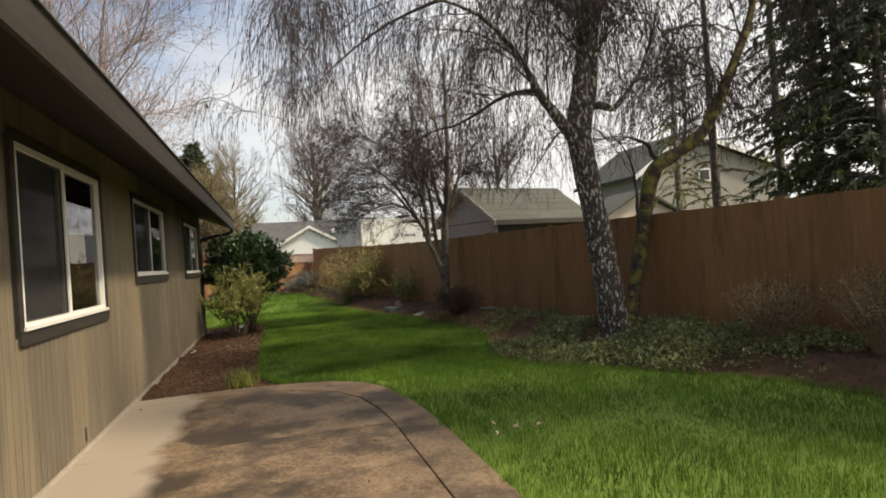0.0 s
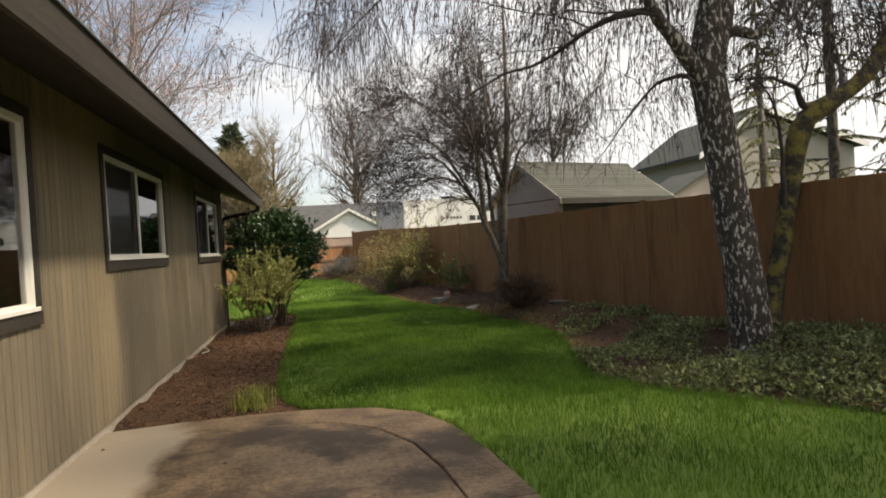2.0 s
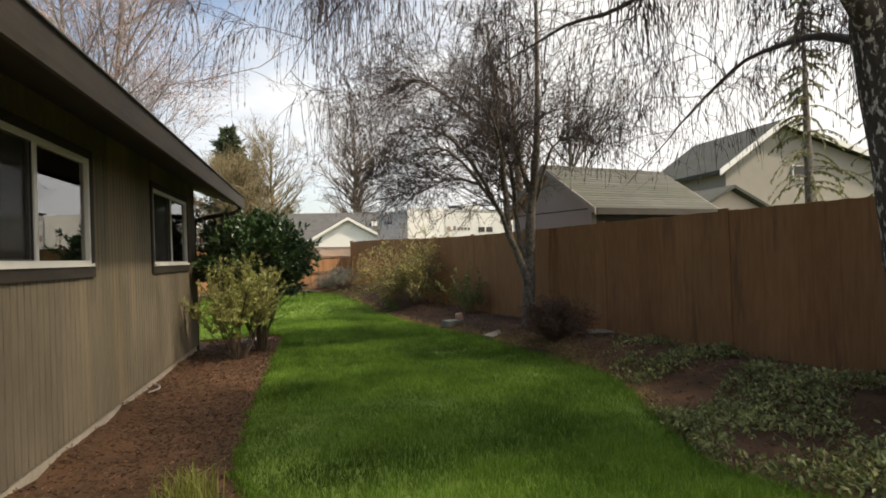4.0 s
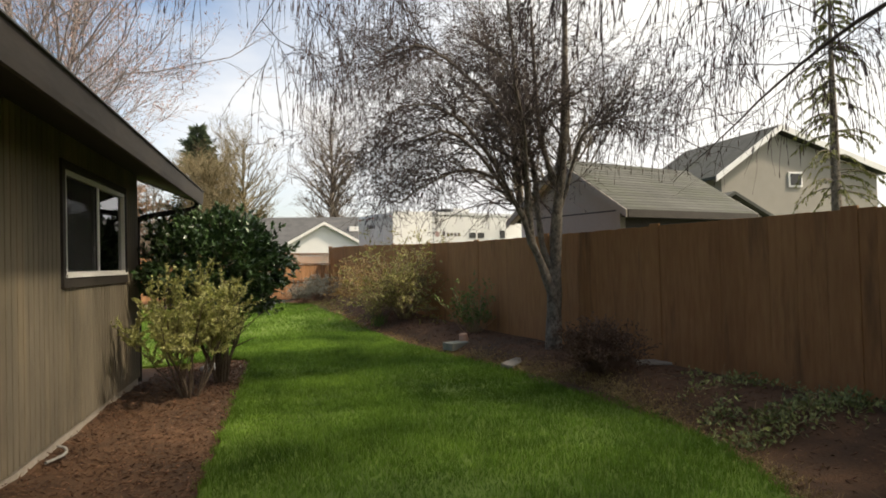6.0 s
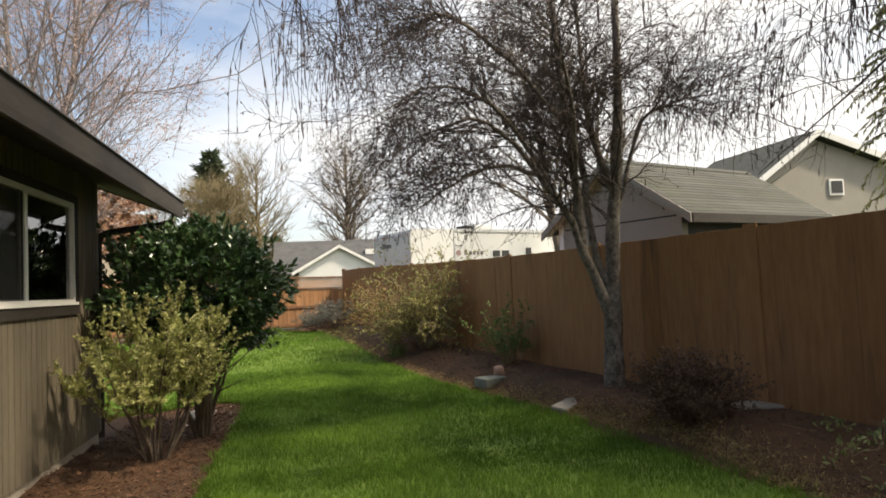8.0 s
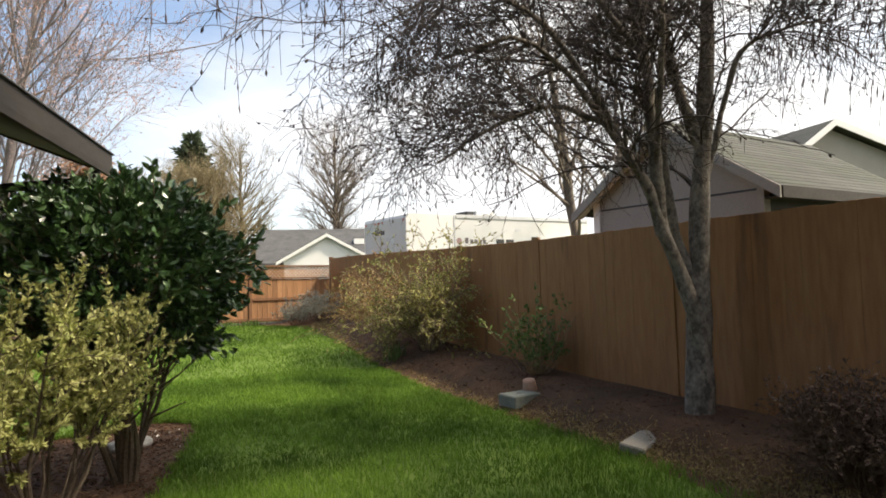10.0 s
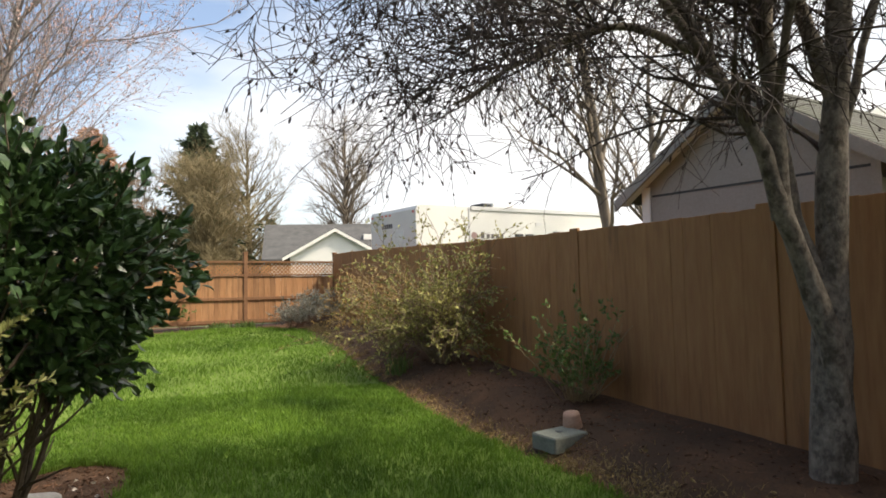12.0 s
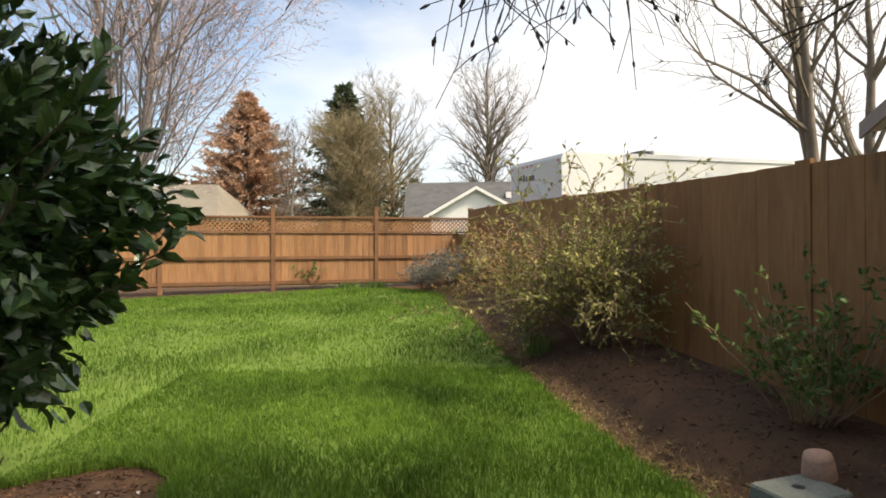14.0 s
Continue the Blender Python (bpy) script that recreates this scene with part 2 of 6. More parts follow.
M_RV = mat("cream_fibreglass", (0.56, 0.56, 0.545), (0.64, 0.64, 0.62), 0.8, 0.45, 0.02)
M_RVTRIM = mat("aluminium_trim", (0.50, 0.50, 0.50), (0.60, 0.60, 0.60), 2, 0.4, 0.02, metal=0.7)
M_DARK = mat("dark_paint", (0.02, 0.02, 0.02), (0.035, 0.035, 0.035), 2, 0.5, 0.02)
M_LETTER = mat("grey_lettering", (0.10, 0.09, 0.09), (0.14, 0.12, 0.12), 2, 0.6, 0)
M_EMBLEM = mat("faded_emblem", (0.26, 0.17, 0.16), (0.34, 0.24, 0.22), 9, 0.6, 0)
M_REDMARK = mat("red_marker", (0.45, 0.07, 0.05), (0.55, 0.10, 0.07), 2, 0.5, 0)
M_WHITEWALL = mat("white_wall", (0.66, 0.65, 0.63), (0.74, 0.73, 0.70), 1, 0.8, 0.05)
M_GARAGE = mat("taupe_wall", (0.27, 0.25, 0.22), (0.33, 0.31, 0.28), 1.2, 0.85, 0.1)
M_BEIGE = mat("beige_wall", (0.25, 0.23, 0.195), (0.30, 0.275, 0.235), 1, 0.85, 0.08)
M_PINKWALL = mat("pinkish_wall", (0.46, 0.37, 0.31), (0.53, 0.44, 0.37), 1, 0.85, 0.08)
M_ROOM = mat("room_paint", (0.30, 0.28, 0.25), (0.34, 0.32, 0.29), 1, 0.9, 0)
M_BLIND = mat("blind_slat", (0.55, 0.53, 0.48), (0.62, 0.60, 0.55), 2, 0.6, 0)


def glass(name, tint):
    m = bpy.data.materials.new(name)
    m.use_nodes = True
    n, l = m.node_tree.nodes, m.node_tree.links
    n.remove(n["Principled BSDF"])
    tr, gl, ms, fr = n.new("ShaderNodeBsdfTransparent"), n.new("ShaderNodeBsdfGlossy"), n.new("ShaderNodeMixShader"), n.new("ShaderNodeFresnel")
    tr.inputs["Color"].default_value = (*tint, 1)
    gl.inputs["Roughness"].default_value = 0.01
    fr.inputs["IOR"].default_value = 3.8
    l.new(fr.outputs["Fac"], ms.inputs["Fac"])
    l.new(tr.outputs["BSDF"], ms.inputs[1])
    l.new(gl.outputs["BSDF"], ms.inputs[2])
    l.new(ms.outputs["Shader"], n["Material Output"].inputs["Surface"])
    return m


M_GLASS = glass("window_glass", (0.55, 0.58, 0.58))


def screen_mesh():
    m = bpy.data.materials.new("screen_mesh")
    m.use_nodes = True
    n, l = m.node_tree.nodes, m.node_tree.links
    b = n["Principled BSDF"]
    b.inputs["Base Color"].default_value, b.inputs["Roughness"].default_value = (0.045, 0.045, 0.045, 1), 0.9
    tr, ms = n.new("ShaderNodeBsdfTransparent"), n.new("ShaderNodeMixShader")
    ms.inputs["Fac"].default_value = 0.42
    l.new(tr.outputs["BSDF"], ms.inputs[1])
    l.new(b.outputs["BSDF"], ms.inputs[2])
    l.new(ms.outputs["Shader"], n["Material Output"].inputs["Surface"])
    return m


M_MESH = screen_mesh()


# ---- mesh helpers ----
class Acc:
    """Collects vertices and faces of one mesh."""

    def __init__(self):
        self.v, self.f, self.n = [], [], 0

    def add(self, verts, faces):
        verts = np.asarray(verts, float).reshape(-1, 3)
        for fc in faces:
            self.f.append(np.asarray(fc) + self.n)
        self.v.append(verts)
        self.n += len(verts)

    def add_many(self, verts, faces):
        """faces: an array with one face a row."""
        self.v.append(np.asarray(verts, float).reshape(-1, 3))
        self.f.extend(np.asarray(faces) + self.n)
        self.n += len(self.v[-1])

    def box(self, a, b, m=None):
        (x0, y0, z0), (x1, y1, z1) = a, b
        p = np.array([(x, y, z) for z in (z0, z1) for y in (y0, y1) for x in (x0, x1)], float)
        if m is not None:
            mm = np.array(m)
            p = p @ mm[:3, :3].T + mm[:3, 3]
        self.add(p, [(0, 2, 3, 1), (4, 5, 7, 6), (0, 1, 5, 4), (2, 6, 7, 3), (0, 4, 6, 2), (1, 3, 7, 5)])
        return self

    def prism(self, poly, z0, z1, m=None):
        """A polygon of (x, y), counter-clockwise, pulled up from z0 to z1."""
        k = len(poly)
        p = np.array([(x, y, z0) for x, y in poly] + [(x, y, z1) for x, y in poly], float)
        if m is not None:
            mm = np.array(m)
            p = p @ mm[:3, :3].T + mm[:3, 3]
        self.add(p, [tuple(range(k))[::-1], tuple(range(k, 2 * k))] + [(i, (i + 1) % k, (i + 1) % k + k, i + k) for i in range(k)])
        return self

    def tubes(self, P, R, k=3):
        """P: N lines of n points; R: their radii; k sides."""
        P, R = np.asarray(P, float), np.asarray(R, float)
        if P.ndim == 2:
            P, R = P[None], R[None]
        if not len(P):
            return self
        N, n = P.shape[:2]
        T = np.gradient(P, axis=1)
        T /= np.linalg.norm(T, axis=2, keepdims=True) + 1e-9
        main = T.mean(axis=1, keepdims=True)
        ref = np.where(np.abs(main[..., 2:3]) > 0.8, np.array([1.0, 0.13, 0.0]), np.array([0.11, 0.07, 1.0]))
        U = np.cross(T, np.broadcast_to(ref, T.shape))
        U /= np.linalg.norm(U, axis=2, keepdims=True) + 1e-9
        W = np.cross(T, U)
        a = np.arange(k) * 2 * np.pi / k
        ring = P[:, :, None] + R[:, :, None, None] * (np.cos(a)[:, None] * U[:, :, None] + np.sin(a)[:, None] * W[:, :, None])
        idx = np.arange(N * n * k).reshape(N, n, k)
        nx = np.roll(idx, -1, axis=2)
        q = np.stack([idx[:, :-1], nx[:, :-1], nx[:, 1:], idx[:, 1:]], axis=-1).reshape(-1, 4)
        self.add_many(ring.reshape(-1, 3), q)
        return self

    def leaves(self, C, D, L, W, rng, fold=0.25, full=False):
        """Folded leaves at C, along D, of lengths L and widths W: lozenges, or oval if full."""
        C, D = np.asarray(C, float), np.asarray(D, float)
        N = len(C)
        if not N:
            return self
        D = D / (np.linalg.norm(D, axis=1, keepdims=True) + 1e-9)
        S = np.cross(D, rng.normal(size=(N, 3)))
        S /= np.linalg.norm(S, axis=1, keepdims=True) + 1e-9
        Nn = np.cross(D, S)
        L, W = np.broadcast_to(L, N)[:, None], np.broadcast_to(W, N)[:, None]
        if full:
            droop = -Nn * W * 0.25
            p = np.stack([C, C + D * L * 0.28 + S * W * 0.45 + Nn * W * fold, C + D * L * 0.66 + S * W * 0.45 + Nn * W * fold, C + D * L + droop, C + D * L * 0.66 - S * W * 0.45 + Nn * W * fold, C + D * L * 0.28 - S * W * 0.45 + Nn * W * fold, C + D * L * 0.5], axis=1)
            i = np.arange(N)[:, None] * 7
            self.add_many(p.reshape(-1, 3), np.concatenate([i + np.array(q) for q in ((0, 1, 6), (1, 2, 6), (2, 3, 6), (6, 3, 4), (6, 4, 5), (0, 6, 5))]))
            return self
        mid = C + D * L * 0.5
        p = np.stack([C, mid + S * W / 2 + Nn * W * fold, C + D * L, mid - S * W / 2 + Nn * W * fold], axis=1)
        i = np.arange(N)[:, None] * 4
        self.add_many(p.reshape(-1, 3), np.concatenate([i + np.array([0, 1, 2]), i + np.array([0, 2, 3])]))
        return self

    def mesh(self, name, material, smooth=False):
        me = bpy.data.meshes.new(name)
        me.from_pydata(np.concatenate(self.v).tolist(), [], [list(map(int, f)) for f in self.f])
        me.materials.append(material)
        if smooth:
            me.polygons.foreach_set("use_smooth", [True] * len(me.polygons))
        me.update()
        return me


def thing(name, base, label, category, group="", kind=""):
    """An Empty at the base of a thing."""
    ob = new(name)
    ob.empty_display_size = 0.1
    ob.location = base
    return tagged(ob, label, category, group, kind)


def part(name, acc, material, parent, label="", smooth=False, kind=""):
    """One mesh, given in world coordinates, under a thing or a part."""
    ob = new(name, acc.mesh(name, material, smooth))
    ob.parent = parent
    root = parent
    while root.parent:
        root = root.parent
    if parent.parent is None:
        ob.matrix_parent_inverse = Matrix.Translation(parent.location).inverted()
    return tagged(ob, label, "", "", kind)


def solo(name, acc, material, label, category, group="", kind="", smooth=False):
    """A thing, or a piece of the setting, of one mesh."""
    return tagged(new(name, acc.mesh(name, material, smooth)), label, category, group, kind)


def piece(name, me, parent, m):
    """A board, stone or the like: shared mesh, own object."""
    ob = new(name, me)
    ob.parent = parent
    ob.matrix_parent_inverse = Matrix.Translation(parent.location).inverted()
    ob.matrix_basis = m
    return ob


def bevel_box(sx, sy, sz, r):
    """A box with bevelled upright edges and a chamfered top, its base at z = 0, centred in x and y."""
    a, hx, hy = Acc(), sx / 2, sy / 2
    oct8 = lambda e: [(hx - e, -hy + r), (hx - e, hy - r), (hx - r, hy - e), (-hx + r, hy - e), (-hx + e, hy - r), (-hx + e, -hy + r), (-hx + r, -hy + e), (hx - r, -hy + e)]
    pts = [(x, y, 0) for x, y in oct8(0)] + [(x, y, sz - r) for x, y in oct8(0)] + [(x, y, sz) for x, y in oct8(r * 0.8)]
    fs = [tuple(range(8))[::-1], tuple(range(16, 24))]
    for b in (0, 8):
        fs += [(b + i, b + (i + 1) % 8, b + 8 + (i + 1) % 8, b + 8 + i) for i in range(8)]
    a.add(pts, fs)
    return a


def smooth_line(pts, n):
    """n points on a smooth curve through pts (and radii, as a fourth value)."""
    p = np.asarray(pts, float)
    e = np.vstack([2 * p[0] - p[1], p, 2 * p[-1] - p[-2]])
    out = []
    for s in np.linspace(0, len(p) - 1, n):
        i = min(int(s), len(p) - 2)
        f = s - i
        a, b, c, d = e[i], e[i + 1], e[i + 2], e[i + 3]
        out.append(0.5 * (2 * b + (c - a) * f + (2 * a - 5 * b + 4 * c - d) * f * f + (3 * b - a - 3 * c + d) * f ** 3))
    return np.array(out)


# ---- the lie of the land ----
def fence_x(y):
    return 4.74 - 0.176 * (y - 16.9)


def rise(y):
    """The yard climbs a little towards the back fence."""
    s = np.clip((np.asarray(y, float) - 17.0) / 13.0, 0.0, 1.0)
    return 0.28 * s * s * (3 - 2 * s)


def ground_z(x, y):
    """Soil height: level, then rising to the back, and banked up towards the long fence."""
    d = fence_x(y) - x
    s = min(1.0, max(0.0, (1.5 - d) / 0.8))
    foot = 0.055 * math.exp(-((x + 1.0) / 0.22) ** 2) * (1 + noise.noise((3.0, y * 1.9, 0.0))) if 8.6 < y < 15.9 else 0.0      # soil heaped against the house
    return -0.035 + rise(y) + foot + 0.245 * s * s * (3 - 2 * s) + 0.012 * noise.noise((x * 1.3, y * 1.3, 0.0))


LAWN = [(1.93, -8), (1.93, 5.4), (1.86, 6.9), (1.68, 7.8), (1.27, 8.33), (0.70, 8.62), (0.42, 9.2), (0.33, 10.2), (0.30, 12.5), (0.33, 15.2), (0.36, 17.2), (0.24, 17.8),
        (-0.2, 18.0), (-0.7, 17.7), (-1.3, 17.6), (-4.0, 17.5), (-9.0, 17.5), (-9.0, 26.2), (-6.5, 26.4), (-4.3, 27.2), (-2.2, 27.8), (-0.4, 28.5), (0.6, 28.3), (1.2, 27.7), (1.75, 27.0),
        (2.1, 25.0), (2.42, 22.0), (2.75, 19.6), (3.05, 18.0), (3.5, 16.4), (3.85, 14.8), (4.15, 13.5), (4.22, 12.2), (4.1, 11.0), (3.76, 9.8), (3.5, 8.75), (3.62, 8.1), (4.1, 7.4), (4.7, 6.7),
        (5.25, 5.8), (5.8, 4.7), (6.4, 3.2), (7.0, 1.0), (7.4, -2), (7.9, -8)]


def inside(px, py, poly):
    r = np.zeros(len(px), bool)
    for (x0, y0), (x1, y1) in zip(poly, poly[1:] + poly[:1]):
        c = ((y0 > py) != (y1 > py)) & (px < (x1 - x0) * (py - y0) / ((y1 - y0) or 1e-9) + x0)
        r ^= c
    return r


# ---- ground, lawn, patio ----
g = Acc()
xs = np.concatenate([[-400, -120, -40, -16], np.arange(-10, 12.01, 0.25), [16, 40, 120, 400]])
ys = np.concatenate([[-400, -120, -40, -16], np.arange(-10, 34.01, 0.25), [40, 60, 120, 400]])
gv = [(x, y, ground_z(min(max(x, -10), fence_x(y) + 0.2), y) if -10 <= y <= 34 else -0.035 + float(rise(y))) for y in ys for x in xs]
nx = len(xs)
g.add_many(gv, [(j * nx + i, j * nx + i + 1, (j + 1) * nx + i + 1, (j + 1) * nx + i) for j in range(len(ys) - 1) for i in range(nx - 1)])
ground = solo("ground", g, M_SOIL, "dark brown bark mulch and soil, banked towards the fence", "ground", kind="structure", smooth=True)
ground.data.materials.append(M_FIELD)
for pl in ground.data.polygons:
    if pl.center.x < -9.5 or pl.center.x > fence_x(pl.center.y) + 0.4 or pl.center.y > 30.2 or pl.center.y < -8:
        pl.material_index = 1

lawn_line = smooth_line(LAWN + LAWN[:1], 260)[:-1]
rng = np.random.default_rng(3)
lawn_line[:, 0] += rng.normal(0, 0.012, len(lawn_line)) * (np.abs(lawn_line[:, 1]) < 29)
lawn_poly = [tuple(p) for p in lawn_line]
lawn = solo("lawn", Acc().prism(lawn_poly, -0.06, 0.0), M_TURF, "fresh green lawn with soft uneven edges", "lawn", kind="structure")
lb = bmesh.new()
lb.from_mesh(lawn.data)
bmesh.ops.triangulate(lb, faces=lb.faces[:])
for cut in range(17, 29):
    bmesh.ops.bisect_plane(lb, geom=lb.verts[:] + lb.edges[:] + lb.faces[:], plane_co=(0, cut, 0), plane_no=(0, 1, 0))
for vv in lb.verts:
    vv.co.z += float(rise(vv.co.y))
lb.to_mesh(lawn.data)
lb.free()

PATIO = [(-1.04, -8), (1.94, -8), (1.94, 5.2), (1.92, 6.2), (1.87, 6.9), (1.77, 7.5), (1.57, 7.98), (1.22, 8.28), (0.72, 8.44), (0.2, 8.5), (-0.4, 8.5), (-1.04, 8.42)]
patio = thing("patio", (0.4, 4, 0), "worn brown-stained concrete patio slab with a rounded corner", "patio", kind="structure")
INNER = [(1.56, -8), (1.56, 5.2), (1.54, 6.0), (1.50, 6.6), (1.40, 7.15), (1.20, 7.6), (0.90, 7.9), (0.5, 8.05), (0.0, 8.12), (-0.5, 8.13), (-1.04, 8.06)]
part("slab_bed", Acc().prism(PATIO, -0.09, 0.012), M_SOIL, patio, "dark soil in the joints")


def slab(poly, gap=0.006):
    """A concrete panel drawn in by half a joint, with a soft top edge."""
    p = np.array(poly)
    nxt, prv = np.roll(p, -1, 0), np.roll(p, 1, 0)
    e1, e2 = nxt - p, p - prv
    n1 = np.stack([-e1[:, 1], e1[:, 0]], 1) / (np.linalg.norm(e1, axis=1)[:, None] + 1e-9)
    n2 = np.stack([-e2[:, 1], e2[:, 0]], 1) / (np.linalg.norm(e2, axis=1)[:, None] + 1e-9)
    nn = (n1 + n2) / 2
    a, k = Acc(), len(p)
    rings = [(gap, -0.08), (gap, 0.022), (gap + 0.010, 0.030)]
    v = np.concatenate([np.c_[p + nn * d, np.full(k, z)] for d, z in rings])
    f = [tuple(range(2 * k, 3 * k))]
    for b in (0, k):
        f += [(b + i, b + (i + 1) % k, b + k + (i + 1) % k, b + k + i) for i in range(k)]
    a.add(v, f)
    return a


def cut_y(line, y0, y1):
    return [q for q in line if y0 < q[1] < y1]


for y0, y1 in ((-8, -3), (-3, 1.5), (1.5, 6.0)):
    part("concrete_panel", slab([(-1.03, y0), (1.56, y0), (1.56 if y1 < 6 else 1.54, y1), (-1.03, y1)]), M_PATIO, patio)
    part("concrete_panel", slab([(1.56, y0), (1.94, y0), (1.94 if y1 < 6 else 1.925, y1), (1.56 if y1 < 6 else 1.54, y1)]), M_PATIO, patio)
part("concrete_panel", slab([(-1.03, 6.0), (1.54, 6.0)] + cut_y(INNER, 6.3, 9)), M_PATIO, patio)
part("concrete_panel", slab([(1.54, 6.0), (1.925, 6.0)] + cut_y(PATIO, 6.1, 9) + cut_y(INNER, 6.3, 9)[::-1]), M_PATIO, patio)

# ---- the house ----
WX, HY0, HY1, WTOP = -1.0, -8.0, 15.98, 2.84     # wall face, ends, top
WINDOWS = [(5.10, 7.17, 1.18, 2.42), (8.71, 10.89, 1.48, 2.42), (13.14, 15.26, 1.46, 2.42)]
w = Acc()
edges = [HY0] + [v for q in WINDOWS for v in q[:2]] + [HY1]
for i in range(0, len(edges), 2):
    w.box((WX - 0.16, edges[i], 0.10), (WX - 0.012, edges[i + 1], WTOP))
for y0, y1, z0, z1 in WINDOWS:
    w.box((WX - 0.16, y0, 0.10), (WX - 0.012, y1, z0)).box((WX - 0.16, y0, z1), (WX - 0.012, y1, WTOP))
wall = solo("wall_house", w, M_GROOVE_SHADE, "taupe grooved plywood siding wall, weathered near its foot", "wall", kind="structure")
solo("wall_house_end", Acc().box((-9.0, HY1 - 0.16, 0.10), (WX - 0.165, HY1 - 0.004, WTOP)), M_SIDING, "taupe siding end wall of the house", "wall", kind="structure")
solo("wall_house_back", Acc().box((-9.15, HY0, 0.10), (-9.0, HY1, WTOP)).box((-9.0, HY0, 0.10), (WX - 0.17, HY0 + 0.15, WTOP)), M_SIDING, "taupe siding walls at the far side of the house", "wall", kind="structure")
solo("foundation", Acc().box((WX - 0.15, HY0, -0.3), (WX - 0.02, HY1 - 0.01, 0.097)).box((-9.0, HY1 - 0.15, -0.3), (WX - 0.155, HY1 - 0.02, 0.097)), M_FOUND, "pale concrete foundation strip under the siding", "foundation", kind="structure")
room = Acc().box((-4.2, 3.2, 0.12), (-4.1, 16.0, 2.6)).box((-4.1, 3.2, 0.12), (WX - 0.17, 16.0, 0.16)).box((-4.1, 7.9, 0.17), (WX - 0.17, 8.0, 2.6)).box((-4.1, 12.0, 0.17), (WX - 0.17, 12.1, 2.6)).box((-4.1, 3.2, 0.17), (WX - 0.17, 3.3, 2.6)).box((-4.1, 3.2, 2.6), (WX - 0.17, 16.0, 2.64))
solo("wall_inside", room, M_ROOM, "plain unlit rooms behind the windows", "wall", kind="structure")

RISE = 0.40
eave_x, ridge_x, EY0, EY1 = -0.28, -5.0, HY0 - 0.5, 16.80
rz = lambda x: 2.58 + RISE * (eave_x - x)
solo("wall_house_gable", Acc().prism([(-9.0, WTOP + 0.004), (WX - 0.2, WTOP + 0.004), (ridge_x, rz(ridge_x) - 0.16)], -HY1 + 0.004, -HY1 + 0.16, Matrix(((1, 0, 0, 0), (0, 0, -1, 0), (0, 1, 0, 0), (0, 0, 0, 1)))), M_SIDING, "taupe siding gable at the house's end", "wall", kind="structure")
prof = [(eave_x, 2.54), (eave_x, 2.60), (ridge_x, rz(ridge_x) + 0.02), (-9.72, 2.60), (-9.72, 2.54), (ridge_x, rz(ridge_x) - 0.10)]
turn_xz = Matrix(((1, 0, 0, 0), (0, 0, -1, 0), (0, 1, 0, 0), (0, 0, 0, 1)))
solo("roof_house", Acc().prism(prof, -EY1, -EY0, turn_xz), M_SHINGLE, "low grey shingled roof with deep dark eaves", "roof", kind="structure")
solo("soffit", Acc().prism([(eave_x - 0.03, 2.465), (eave_x - 0.03, 2.48), (WX + 0.002, 2.755), (WX + 0.002, 2.74)], -EY1 + 0.02, -EY0 - 0.02, turn_xz).prism([(WX - 0.006, 2.743), (WX - 0.006, 2.758), (ridge_x, rz(ridge_x) - 0.14), (ridge_x, rz(ridge_x) - 0.155)], -EY1 + 0.02, -HY1 - 0.01, turn_xz), M_SHADED_SOFFIT, "brown boards under the eave, coloured near black for its shade", "soffit", kind="structure")
gut = Acc()
gx = [(eave_x - 0.028, 2.43), (eave_x, 2.43), (eave_x + 0.006, 2.48), (eave_x + 0.012, 2.62), (eave_x - 0.028, 2.62)]
gut.prism(gx, -EY1, -EY0, turn_xz)
solo("fascia", gut, M_TRIM, "dark brown fascia board along the eave", "fascia", kind="structure")
solo("drip_edge", Acc().box((eave_x - 0.05, EY0, 2.622), (eave_x + 0.028, EY1 + 0.02, 2.632)), M_SHINGLE, "thin shingle edge over the fascia", "trim", kind="structure")
solo("barge_board", Acc().prism([(eave_x - 0.03, 2.45), (eave_x - 0.03, 2.62), (ridge_x, rz(ridge_x) + 0.03), (ridge_x, rz(ridge_x) - 0.15)][::-1], -EY1 - 0.03, -EY1, turn_xz), M_TRIM, "brown board closing the roof's end", "trim", kind="structure")

# downspout from the eave's end back to the corner of the house
pipe_line = smooth_line([(-0.33, 16.55, 2.47), (-0.33, 16.52, 2.40), (-0.40, 16.48, 2.34), (-0.75, 16.25, 2.26), (-0.96, 16.10, 2.20), (-1.02, 16.10, 2.12), (-1.03, 16.10, 1.9)], 22)
ds = thing("downspout", (-1.03, 16.1, 0.1), "brown round downspout from the eave to the house corner", "downspout")
part("elbow_pipe", Acc().tubes(pipe_line, np.full(22, 0.038), 10), M_TRIM, ds, smooth=True)
part("pipe", Acc().tubes(np.array([(-1.03, 16.1, 1.92), (-1.03, 16.1, 1.0), (-1.03, 16.1, 0.02)]), np.full(3, 0.036), 10), M_TRIM, ds, smooth=True)
part("bracket", Acc().box((-1.08, 16.045, 1.2), (-0.98, 16.142, 1.24)), M_TRIM, ds)


